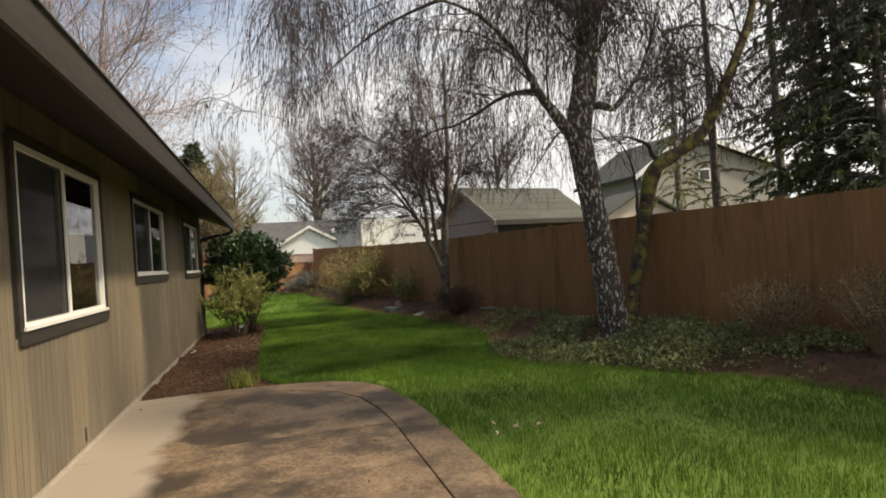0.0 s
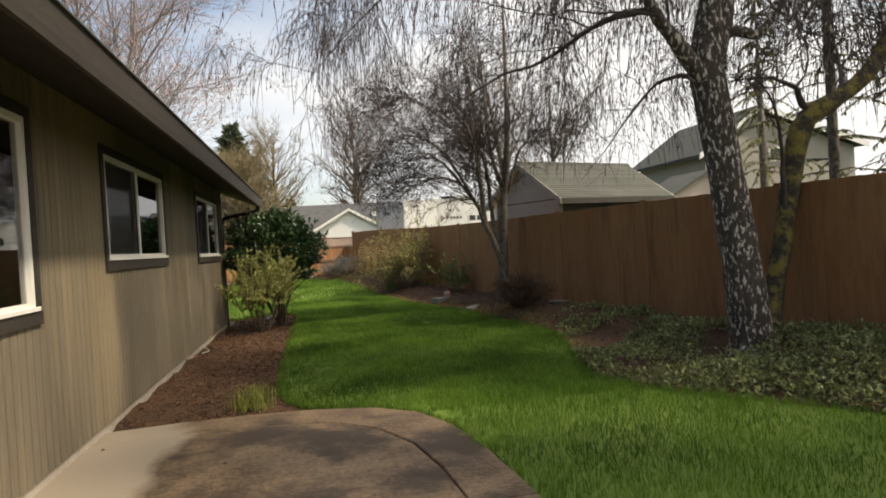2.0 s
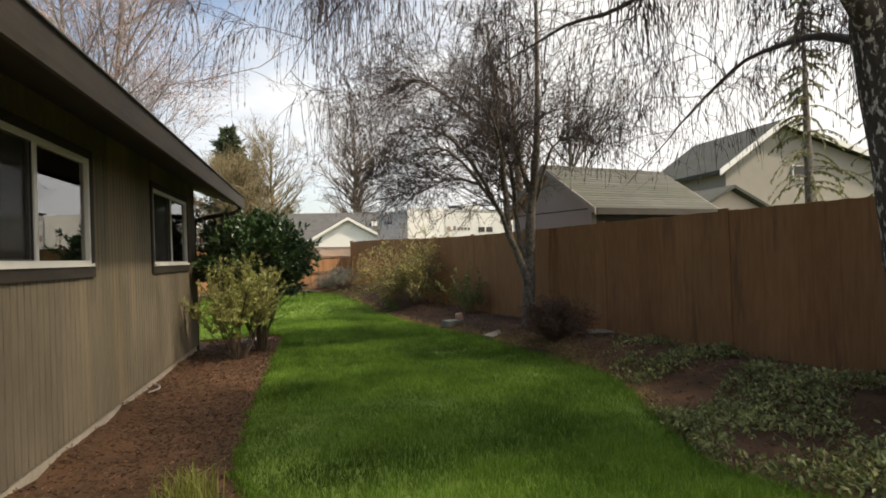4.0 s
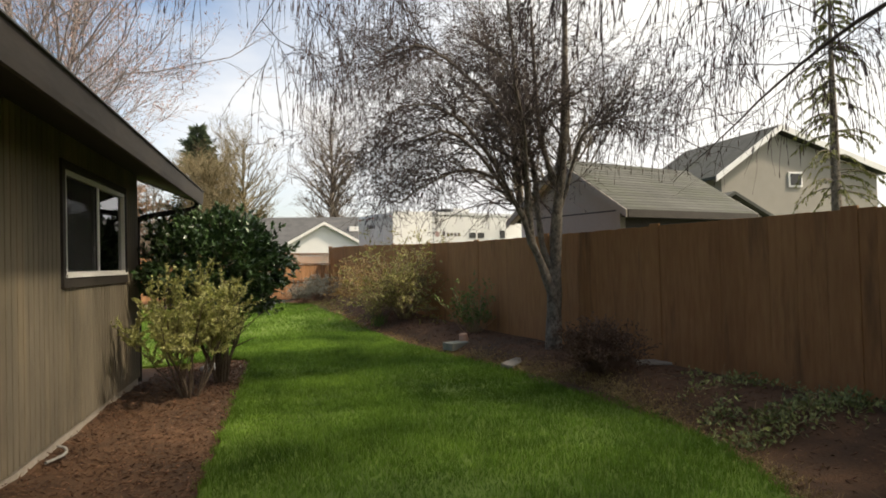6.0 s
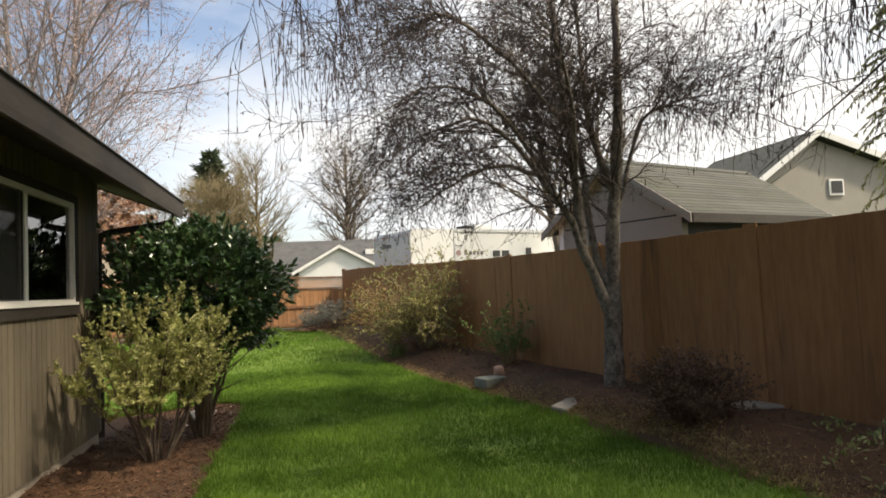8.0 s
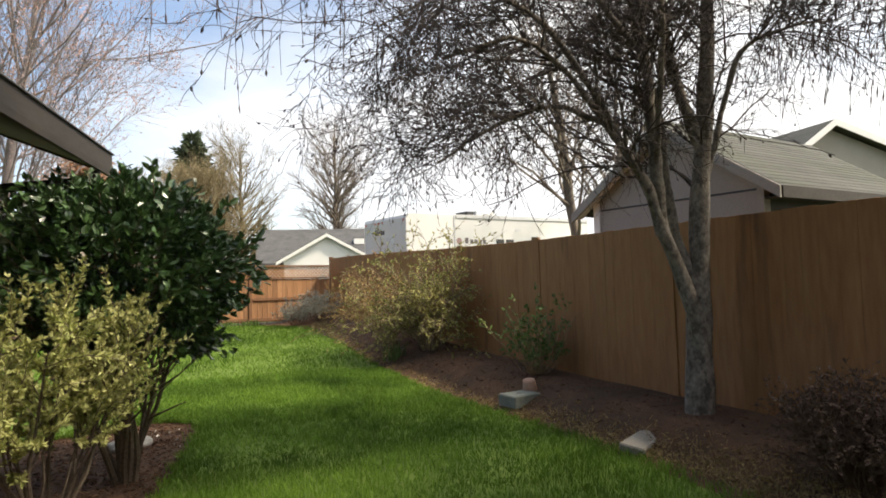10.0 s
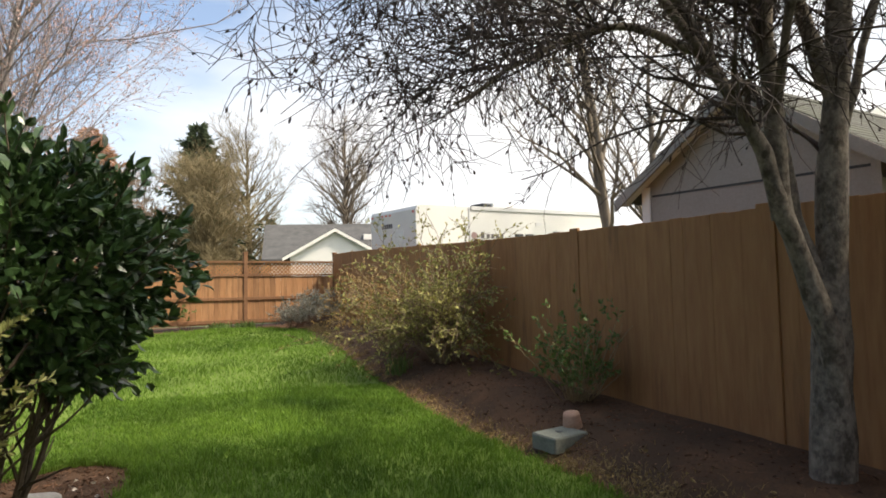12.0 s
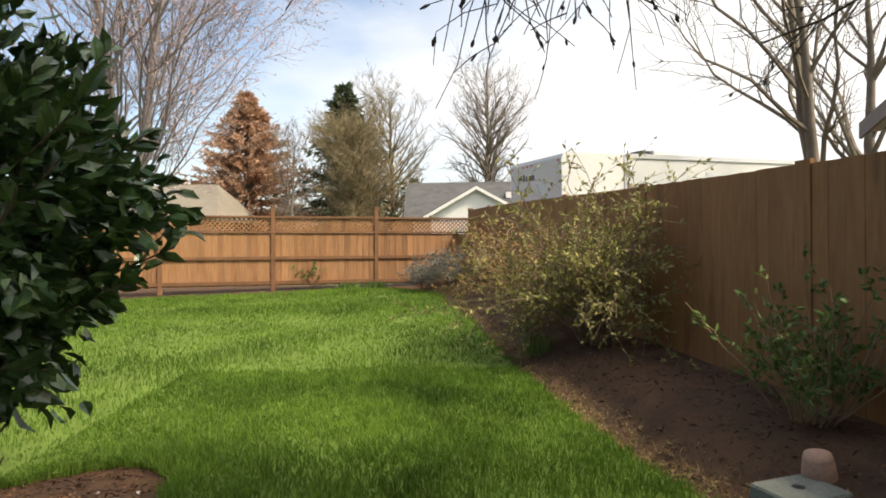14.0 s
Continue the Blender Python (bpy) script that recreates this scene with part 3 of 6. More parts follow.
def window(n, y0, y1, z0, z1):
    """A white two-light slider in brown casing; the near light carries an insect screen."""
    win = thing(f"window_{n}", (WX, (y0 + y1) / 2, z0), "white-framed sliding window in brown casing, dark glass", "window", kind="structure")
    x = WX
    cas = Acc().box((x - 0.01, y0 - 0.08, z0 - 0.10), (x + 0.022, y1 + 0.08, z0 - 0.012))
    cas.box((x - 0.01, y0 - 0.08, z0 - 0.010), (x + 0.018, y0 - 0.002, z1 + 0.08)).box((x - 0.01, y1 + 0.002, z0 - 0.010), (x + 0.018, y1 + 0.08, z1 + 0.08)).box((x - 0.01, y0, z1 + 0.002), (x + 0.016, y1, z1 + 0.08))
    part("casing", cas, M_TRIM, win, "brown painted casing")
    f, t = Acc(), 0.045
    f.box((x - 0.07, y0, z0), (x + 0.012, y1, z0 + t)).box((x - 0.07, y0, z1 - t), (x + 0.012, y1, z1))
    f.box((x - 0.07, y0, z0 + t), (x + 0.012, y0 + t, z1 - t)).box((x - 0.07, y1 - t, z0 + t), (x + 0.012, y1, z1 - t))
    fr = part("window_frame", f, M_VINYL, win, "white vinyl frame")
    part("window_sill", Acc().box((x + 0.0125, y0 - 0.02, z0 - 0.008), (x + 0.035, y1 + 0.02, z0 + 0.018)), M_VINYL, win)
    ym = (y0 + y1) / 2
    part("mullion", Acc().box((x - 0.055, ym - 0.028, z0 + t), (x + 0.004, ym + 0.028, z1 - t)), M_VINYL, win)
    for a, b, d in ((y0 + t, ym - 0.028, 0.035), (ym + 0.028, y1 - t, 0.02)):
        p = part("pane", Acc().box((x - d - 0.004, a, z0 + t), (x - d, b, z1 - t)), M_GLASS, win)
        p.visible_shadow = False
    sc = Acc()
    for k in range(1, 3):
        sc.box((x - 0.016, y0 + t, z0 + t + (z1 - z0 - 2 * t - 0.012) * (k - 1)), (x - 0.006, ym - 0.03, z0 + t + 0.012 + (z1 - z0 - 2 * t - 0.012) * (k - 1)))
    sc.box((x - 0.016, ym - 0.045, z0 + t + 0.013), (x - 0.006, ym - 0.03, z1 - t - 0.013)).box((x - 0.016, y0 + t, z0 + t + 0.013), (x - 0.006, y0 + t + 0.012, z1 - t - 0.013))
    part("screen_frame", sc, M_DARK, win, "dark insect screen frame")
    part("insect_screen", Acc().box((x - 0.012, y0 + t + 0.012, z0 + t + 0.012), (x - 0.0105, ym - 0.045, z1 - t - 0.012)), M_MESH, win, "dark insect screen")
    bl = Acc()
    for k in range(int((z1 - z0 - 0.1) / 0.045)):
        zz = z0 + 0.06 + k * 0.045
        bl.box((x - 0.135, ym + 0.04, zz), (x - 0.105, y1 - 0.05, zz + 0.030), None)
    part("blind", bl, M_BLIND, win, "pale horizontal blind slats")
    return win


for i, q in enumerate(WINDOWS):
    window(i + 1, *q)

outlet = thing("outlet_cover", (WX, 3.35, 0.36), "small weathered outdoor outlet cover on the siding", "outlet cover")
part("box", Acc().box((WX + 0.002, 3.30, 0.30), (WX + 0.035, 3.40, 0.44)), M_TRIM, outlet)
part("flap", Acc().box((WX + 0.036, 3.305, 0.31), (WX + 0.044, 3.395, 0.43)), M_SIDING, outlet)
solo("vent_slot", Acc().box((WX + 0.0005, 6.30, 0.13), (WX + 0.006, 6.335, 0.25)), M_DARK, "dark narrow gap low in the siding", "gap", kind="structure")

# ---- back fence with lattice, fence posts ----
BY = 30.0


def fence_bay(x0, x1, tone):
    """One bay between two posts: boards, rails, lattice and cap."""
    bay = tone
    a, b = x0 + 0.05, x1 - 0.05
    part("top_rail", Acc().box((a, BY - 0.05, 1.63), (b, BY + 0.05, 1.67)), M_CEDAR_DARK, bay)
    part("lattice_rail", Acc().box((a, BY - 0.045, 1.275), (b, BY + 0.03, 1.32)), M_CEDAR_DARK, bay)
    part("middle_rail", Acc().box((a, BY - 0.055, 0.66), (b, BY - 0.0105, 0.73)), M_CEDAR_DARK, bay)
    part("bottom_rail", Acc().box((a, BY - 0.04, 0.08), (b, BY - 0.0105, 0.16)), M_CEDAR_DARK, bay)
    lat, z0, z1, s = Acc(), 1.32, 1.63, 0.105
    for sign in (1, -1):
        d = -0.008 if sign > 0 else 0.004
        x = a - (z1 - z0)
        while x < b:
            p0, p1 = [x, z0], [x + z1 - z0, z1]
            if p0[0] < a:
                p0 = [a, z0 + a - p0[0]]
            if p1[0] > b:
                p1 = [b, z1 - (p1[0] - b)]
            if p1[0] - p0[0] > 0.02:
                if sign < 0:
                    p0[0], p1[0] = a + b - p0[0], a + b - p1[0]
                (u0, v0), (u1, v1) = p0, p1
                hw = 0.024
                lat.add([(u0 - hw, BY + d, v0), (u0 + hw, BY + d, v0), (u1 + hw, BY + d, v1), (u1 - hw, BY + d, v1), (u0 - hw, BY + d + 0.008, v0), (u0 + hw, BY + d + 0.008, v0), (u1 + hw, BY + d + 0.008, v1), (u1 - hw, BY + d + 0.008, v1)],
                        [(0, 1, 2, 3), (7, 6, 5, 4), (0, 4, 5, 1), (1, 5, 6, 2), (2, 6, 7, 3), (3, 7, 4, 0)])
            x += s
    part("lattice", lat, M_CEDAR, bay, "crossed lattice strips")
    return bay, a, b


def post(x, y, top, me_post, me_cap, turn=0.0):
    p = piece("post", me_post, back_fence, pose(x, y, -0.12, 0, 0, turn))
    c = new("cap", me_cap)
    c.parent = p
    c.location = (0, 0, top + 0.12)
    return p


back_fence = thing("back_fence", (-3.9, BY, 0.0), "sunlit orange-brown cedar board fence with lattice top", "fence")
bays, posts_x = [], [2.30 - 2.44 * k for k in range(6)]
me_post, me_cap = bevel_box(0.10, 0.10, 2.0, 0.008).mesh("post", M_CEDAR_DARK), bevel_box(0.125, 0.125, 0.035, 0.01).mesh("post_cap", M_CEDAR_DARK)
for x in posts_x:
    post(x, BY, 1.88, me_post, me_cap)
for x1, x0 in zip(posts_x, posts_x[1:]):
    bays.append(fence_bay(x0, x1, back_fence))

# ---- long fence ----
FY0, FY1, FTOP = -8.0, 30.0, 1.875
long_fence = thing("fence_long", (fence_x(11), 11, 0.2), "tall smooth brown-stained board fence in shade", "fence", kind="structure")
ang = math.atan(0.176)
fr = Acc()
for z in (0.45, 1.1, 1.65):
    m = pose(fence_x(11) + 0.045, 11, 0, 0, 0, math.degrees(ang))
    fr.box((-0.02, (FY0 - 11) / math.cos(ang), z), (0.02, (FY1 - 11) / math.cos(ang), z + 0.09), m)
part("rail", fr, M_CEDAR_DARK, long_fence)
# side and hind fences that close the yard
solo("fence_side", Acc().box((-9.7, 16.1, -0.1), (-9.65, 30.0, 1.8)), M_CEDAR, "plain cedar fence beyond the house", "fence", kind="structure")
solo("fence_hind", Acc().box((-1.0, -8.06, -0.1), (9.4, -8.02, 1.8)), M_CEDAR, "plain cedar fence at the yard's near end", "fence", kind="structure")


# ---- beyond the fences ----
def gable_roof(acc, x0, x1, y0, y1, ze, zr, t=0.14, axis="x", hip=False):
    """A pitched roof slab over a rectangle; the ridge along the axis; hip: the far end along +x slopes too."""
    if axis == "x":
        ym = (y0 + y1) / 2
        xr = x1 - (1.45 if hip else 0)
        p = [(x0, y0, ze), (x1, y0, ze), (x1, y1, ze), (x0, y1, ze), (x0, ym, zr), (xr, ym, zr)]
        f = [(0, 1, 5, 4), (2, 3, 4, 5), (1, 2, 5)]
    else:
        xm = (x0 + x1) / 2
        p = [(x0, y0, ze), (x0, y1, ze), (x1, y1, ze), (x1, y0, ze), (xm, y0, zr), (xm, y1, zr)]
        f = [(0, 4, 5, 1), (2, 5, 4, 3), (1, 5, 2)]
    q = [(a, b, c - t) for a, b, c in p]
    lower = [tuple(i + 6 for i in reversed(ff)) for ff in f]
    rim = [(0, 6, 7, 1), (1, 7, 8, 2), (2, 8, 9, 3), (3, 9, 10, 4), (4, 10, 6, 0)] if axis == "x" else [(1, 7, 6, 0), (2, 8, 7, 1), (3, 9, 8, 2), (0, 6, 10, 4), (4, 10, 9, 3)]
    acc.add(p + q, f + lower + rim)
    return acc


def gable_wall(acc, x, y0, y1, z0, ze, zr, thick=0.12):
    """A wall with a gable, facing -x."""
    acc.prism([(y0, z0), (y1, z0), (y1, ze), ((y0 + y1) / 2, zr), (y0, ze)], x, x + thick, Matrix(((0, 0, 1, 0), (1, 0, 0, 0), (0, 1, 0, 0), (0, 0, 0, 1))))
    return acc


# taupe garage behind the long fence, gable towards the yard
gar = thing("garage", (2.0, 1.55, 0), "taupe garage with a weathered grey-green shingle roof", "garage")
GL, GS, GE, GR = 3.97, 3.09, 2.31, 3.35      # length, span, eave and ridge of the roof; local x away from the yard, y along the gable
gz = lambda y: GE + (GR - GE) * (1 - abs(y - GS / 2) / (GS / 2))
part("gable_wall", gable_wall(Acc(), 0.20, 0.27, GS - 0.27, 0, gz(0.27) - 0.06, gz(GS / 2) - 0.06), M_GARAGE, gar)
part("gable_wall", gable_wall(Acc(), GL - 0.32, 0.27, GS - 0.27, 0, gz(0.27) - 0.06, gz(GS / 2) - 0.06), M_GARAGE, gar)
# the near wall takes the dark trim colour to stand for its shade
for y0, m_ in ((0.27, M_TRIM), (GS - 0.39, M_GARAGE)):
    part("wall", Acc().box((0.32, y0, 0), (GL - 0.32, y0 + 0.12, gz(0.27) - 0.06)), m_, gar)
part("siding_seam", Acc().box((0.192, 0.30, 2.30), (0.199, GS - 0.40, 2.325)), M_DARK, gar, "dark horizontal seam in the gable siding")
part("corner_board", Acc().box((0.175, GS - 0.37, 0.2), (0.199, GS - 0.26, gz(0.27) - 0.07)), M_VINYL, gar, "white corner board")
part("corner_board", Acc().box((0.175, 0.26, 0.2), (0.199, 0.34, gz(0.27) - 0.07)), M_GARAGE, gar)
part("roof", gable_roof(Acc(), 0.04, GL, 0, GS, GE, GR, 0.05), M_SHINGLE_GREEN, gar)
for x0, ya in ((0.0, -0.02), (0.0, GS + 0.02), (GL + 0.005, -0.02), (GL + 0.005, GS + 0.02)):
    bb = Acc()
    e, k = Vector((x0, ya, GE - 0.015)), Vector((x0, GS / 2, GR - 0.015))
    bb.add([e, k, k - Vector((0, 0, 0.13)), e - Vector((0, 0, 0.13)), e + Vector((0.035, 0, 0)), k + Vector((0.035, 0, 0)), k + Vector((0.035, 0, -0.13)), e + Vector((0.035, 0, -0.13))],
           [(0, 1, 2, 3), (7, 6, 5, 4), (0, 4, 5, 1), (3, 2, 6, 7), (0, 3, 7, 4), (1, 5, 6, 2)])
    part("barge_board", bb, M_GARAGE, gar)
for ya in (0.02, GS - 0.02):
    sf = Acc()
    e, k, dx, dz = Vector((0.037, ya, GE - 0.062)), Vector((0.037, GS / 2, GR - 0.062)), Vector((0.16, 0, 0)), Vector((0, 0, -0.02))
    c8 = [e, k, k + dx, e + dx, e + dz, k + dz, k + dx + dz, e + dx + dz]
    sf.add(c8, [(0, 1, 2, 3), (7, 6, 5, 4), (0, 4, 5, 1), (3, 2, 6, 7), (0, 3, 7, 4), (1, 5, 6, 2)])
    part("soffit", sf, M_WHITEWALL, gar, "pale painted soffit")
part("fascia", Acc().box((0.04, -0.035, GE - 0.14), (GL, -0.005, GE - 0.01)), M_TRIM, gar, "dark brown fascia")
part("eave_soffit", Acc().box((0.20, 0.0, GE - 0.12), (GL - 0.04, 0.265, GE - 0.10)), M_TRIM, gar, "dark brown boards under the eave")
course = Acc()
for i in range(1, 17):
    f = i / 17
    y, z = GS / 2 * f, GE + (GR - GE) * f
    course.add([(0.035, y - 0.045, z - 0.0303 + 0.009), (GL - 0.01, y - 0.045, z - 0.0303 + 0.009), (GL - 0.01, y + 0.045, z + 0.0303 + 0.003), (0.035, y + 0.045, z + 0.0303 + 0.003), (0.035, y - 0.045, z - 0.0303), (GL - 0.01, y - 0.045, z - 0.0303)], [(0, 1, 2, 3), (4, 5, 1, 0)])
part("shingle_course", course, M_SHINGLE_GREEN, gar, kind="stuff")
part("ridge_cap", Acc().prism([(GS / 2 - 0.11, GR - 0.055), (GS / 2 + 0.11, GR - 0.055), (GS / 2 + 0.02, GR + 0.016), (GS / 2 - 0.02, GR + 0.016)], 0.03, GL + 0.01, Matrix(((0, 0, 1, 0), (1, 0, 0, 0), (0, 1, 0, 0), (0, 0, 0, 1)))), M_SHINGLE_GREEN, gar)
gar.matrix_basis = pose(6.40, 16.39, 0, 0, 0, 19.8) @ Matrix.Translation(gar.location)

# travel trailer parked beyond the corner
tr_m = pose(4.375, 27.72, 0, 0, 0, 22.7)      # local x along its side, y towards its far side
trailer = thing("travel_trailer", (7.2, 30.0, 0), "large cream travel trailer with roof vents and dark trim", "trailer")
TL, TW, TH = 7.46, 2.33, 3.24
nose = [(0.0, 0.75), (0.0, TH - 0.12), (0.04, TH - 0.04), (0.14, TH), (TL - 0.1, TH - 0.03), (TL, TH - 0.12), (TL, 0.45), (1.2, 0.45)]
flip = Matrix(((1, 0, 0, 0), (0, 0, -1, 0), (0, 1, 0, 0), (0, 0, 0, 1)))
part("body", Acc().prism(nose[::-1], -TW, 0, tr_m @ flip), M_RV, trailer)
part("roof_edge", Acc().box((1.72, -0.035, TH - 0.09), (TL - 0.05, -0.002, TH + 0.012), tr_m), M_RVTRIM, trailer, "pale metal edge along the roof")
part("corner_trim", Acc().box((1.64, -0.02, 0.6), (1.69, -0.002, TH - 0.02), tr_m), M_RVTRIM, trailer)
part("corner_trim", Acc().box((-0.012, 0.0, 0.8), (-0.001, 0.04, TH - 0.13), tr_m), M_RVTRIM, trailer)
for x0, x1, y0, h, mt, lb_ in ((2.95, 3.75, 0.55, 0.22, M_RV, "cream roof air conditioner"), (2.62, 2.93, 0.6, 0.20, M_DARK, "dark grille of the air conditioner"), (1.85, 2.45, 0.8, 0.11, M_RV, "low pale roof vent"), (0.55, 1.2, 0.8, 0.07, M_RVTRIM, "flat roof hatch"), (4.1, 4.8, 0.8, 0.07, M_RVTRIM, "flat roof hatch")):
    vt = bevel_box(x1 - x0, 0.6, h + 0.03, 0.03)
    vt.v = [np.concatenate([q, np.ones((len(q), 1))], 1) @ np.array(tr_m @ pose((x0 + x1) / 2, y0 + 0.3, TH - 0.03)).T[:, :3] for q in vt.v]
    part("roof_vent", vt, mt, trailer, lb_)
for x0, x1, z0, z1 in ((3.26, 3.56, 2.33, 2.53), (3.66, 3.96, 2.33, 2.53), (4.75, 5.0, 2.33, 2.62)):
    part("window", Acc().box((x0, -0.025, z0), (x1, -0.002, z1), tr_m), M_DARK, trailer, "dark trailer window")
for i, (u, hgt) in enumerate(((0.0, 0.17), (0.14, 0.12), (0.26, 0.12), (0.38, 0.12), (0.5, 0.12))):
    part("lettering_bar", Acc().box((2.05 + u * 1.35, -0.010, 2.40), (2.16 + u * 1.35, -0.003, 2.40 + hgt), tr_m), M_LETTER, trailer)
    part("lettering_bar", Acc().box((-0.010, 1.62 - u * 0.9, 2.72), (-0.003, 1.70 - u * 0.9, 2.72 + hgt), tr_m), M_LETTER, trailer)
part("emblem", Acc().prism([(1.82 + 0.10 * math.cos(a), 2.47 + 0.10 * math.sin(a)) for a in np.linspace(0, 2 * math.pi, 13)[:-1]], 0.003, 0.010, tr_m @ flip), M_EMBLEM, trailer, "round red-grey emblem")
for u in (1.25, 1.45, 1.65, 0.10, 2.2):
    part("marker_lamp", Acc().box((-0.02, u, TH - 0.20), (-0.001, u + 0.06, TH - 0.15), tr_m), M_REDMARK, trailer)
part("cargo_door", Acc().box((-0.006, 0.62, 2.05), (-0.001, 1.05, 2.62), tr_m), M_RVTRIM, trailer, "pale outlined hatch in the front wall")
part("side_vent", Acc().box((4.05, -0.012, 2.78), (4.28, -0.002, 2.86), tr_m), M_RVTRIM, trailer, "small side vent")

# white-gabled house with a grey roof behind the back fence
hs = thing("house", (2.5, 56, 0), "single-storey white house with a grey shingle roof", "house", "far houses")
part("wall", Acc().box((-0.4, 53.2, 0), (9.2, 60.5, 2.75)), M_WHITEWALL, hs)
part("roof", gable_roof(Acc(), -0.95, 9.8, 52.6, 61.1, 2.70, 5.20, 0.16), M_SHINGLE, hs)
part("side_gable", gable_wall(Acc(), -0.4, 53.2, 60.5, 2.75, 2.80, 4.92), M_WHITEWALL, hs)
fg = Acc()
fg.prism([(0.8, 0), (6.2, 0), (6.2, 2.8), (3.5, 4.25), (0.8, 2.8)], -53.0, -51.6, turn_xz)
part("front_gable", fg, M_WHITEWALL, hs)
part("gable_roof", gable_roof(Acc(), 0.35, 6.65, 51.3, 56.0, 2.72, 4.47, 0.14, "y"), M_SHINGLE, hs)
for sx in (-1, 1):
    bb = Acc()
    e, k = Vector((3.5 + sx * 3.15, 51.27, 2.72)), Vector((3.5, 51.27, 4.47))
    bb.add([e, k, k - Vector((0, 0, 0.2)), e - Vector((0, 0, 0.2)), e + Vector((0, 0.05, 0)), k + Vector((0, 0.05, 0)), k + Vector((0, 0.05, -0.2)), e + Vector((0, 0.05, -0.2))],
           [(0, 1, 2, 3), (7, 6, 5, 4), (0, 4, 5, 1), (3, 2, 6, 7), (0, 3, 7, 4), (1, 5, 6, 2)])
    part("barge_board", bb, M_VINYL, hs, "white gable trim")
sk = part("skylight", Acc().box((5.55, 54.6, 3.95), (6.25, 55.6, 4.32)), M_VINYL, hs, "pale roof skylight")
part("window", Acc().box((-0.42, 55.4, 3.0), (-0.401, 56.1, 3.5)), M_DARK, hs)

# beige two-storey house and its pinkish lower wing, over the long fence
h2 = thing("house", (27, 40, 0), "two-storey beige house with a shallow gable roof", "house", "far houses")
part("wall", Acc().prism([(23.4, 0), (33.9, 0), (33.9, 5.95), (26.9, 8.2), (23.4, 5.85)], -44.0, -36.4, turn_xz), M_BEIGE, h2)
part("roof", Acc().prism([(22.7, 5.50), (26.9, 8.36), (34.5, 5.90), (34.5, 6.08), (26.9, 8.55), (22.7, 5.68)], -44.5, -35.9, turn_xz), M_SHINGLE_GREEN, h2)
for sx in (-1, 1):
    bb = Acc()
    e, k = Vector((34.5, 35.84, 6.10) if sx > 0 else (22.68, 35.84, 5.70)), Vector((26.9, 35.84, 8.57))
    bb.add([e, k, k - Vector((0, 0, 0.34)), e - Vector((0, 0, 0.34)), e + Vector((0, 0.05, 0)), k + Vector((0, 0.05, 0)), k + Vector((0, 0.05, -0.34)), e + Vector((0, 0.05, -0.34))],
           [(0, 1, 2, 3), (7, 6, 5, 4), (0, 4, 5, 1), (3, 2, 6, 7), (0, 3, 7, 4), (1, 5, 6, 2)])
    part("barge_board", bb, M_WHITEWALL, h2, "pale gable trim")
w2_ = part("window", Acc().box((27.7, 36.30, 5.15), (28.6, 36.39, 6.0)), M_VINYL, h2, "small white-framed window")
part("glass", Acc().box((27.8, 36.27, 5.25), (28.5, 36.295, 5.9)), M_DARK, w2_)
h2.matrix_basis = pose(27.5, 40, 0)
h3 = thing("house", (21, 34, 0), "low pinkish-beige house wing with pale roof", "house", "far houses")
part("wall", Acc().prism([(18.9, 0), (23.4, 0), (23.4, 3.0), (21.2, 4.2), (18.9, 3.0)], -35.5, -32.4, turn_xz), M_PINKWALL, h3)
part("roof", gable_roof(Acc(), 18.5, 23.9, 32.0, 35.8, 2.95, 4.42, 0.15, "y"), M_SHINGLE_GREEN, h3)
h4 = thing("house", (-16.2, 52, 0), "low house with a tan shingle roof", "house", "far houses")
part("wall", Acc().box((-21.2, 49, 0), (-11.5, 56, 2.8)), M_BEIGE, h4)
part("roof", gable_roof(Acc(), -21.7, -10.8, 48.4, 56.6, 2.75, 4.95, 0.16, "x", True), mat("tan_shingle", (0.16, 0.135, 0.105), (0.24, 0.21, 0.165), 1, 0.95, 0.3, 30), h4)


# ---- trees ----
def unit(v):
    return v / (np.linalg.norm(v, axis=-1, keepdims=True) + 1e-9)


def grow(S, D, L, n, rng, wob=0.15, pull=(0, 0, 0)):
    """Lines from S along D, of lengths L, that wander and bend by pull at each step."""
    P, d = [S], unit(D)
    for i in range(n - 1):
        P.append(P[-1] + d * (L / (n - 1))[:, None])
        d = unit(d + rng.normal(0, wob, d.shape) + np.asarray(pull))
    return np.stack(P, axis=1)


def sprout(P, R, per, rng, t0=0.3, t1=1.0, spread=(0.5, 1.1), up=0.0):
    """Starts, directions and parent radii of side shoots on the lines P."""
    N, n = P.shape[:2]
    idx = np.repeat(np.arange(N), per)
    t = rng.uniform(t0, t1, len(idx)) * (n - 1)
    i = np.minimum(t.astype(int), n - 2)
    f = (t - i)[:, None]
    S = P[idx, i] * (1 - f) + P[idx, i + 1] * f
    T = unit(P[idx, i + 1] - P[idx, i])
    side = unit(np.cross(T, rng.normal(size=T.shape)))
    a = rng.uniform(*spread, len(idx))[:, None]
    D = T * np.cos(a) + side * np.sin(a) + np.array([0, 0, up])
    r = R[idx, i] * (1 - f[:, 0]) + R[idx, i + 1] * f[:, 0]
    return S, unit(D), r


def taper(r0, n, end=0.35):
    return np.asarray(r0)[:, None] * np.linspace(1, end, n)[None]


def limbs_from(lists, n=14):
    """Smooth limbs from lists of (x, y, z, radius)."""
    ls = [smooth_line(q, n) for q in lists]
    return np.stack([q[:, :3] for q in ls]), np.stack([q[:, 3] for q in ls])


def knobbly(P, R, rng, a=0.08):
    return R * (1 + rng.normal(0, a, R.shape))


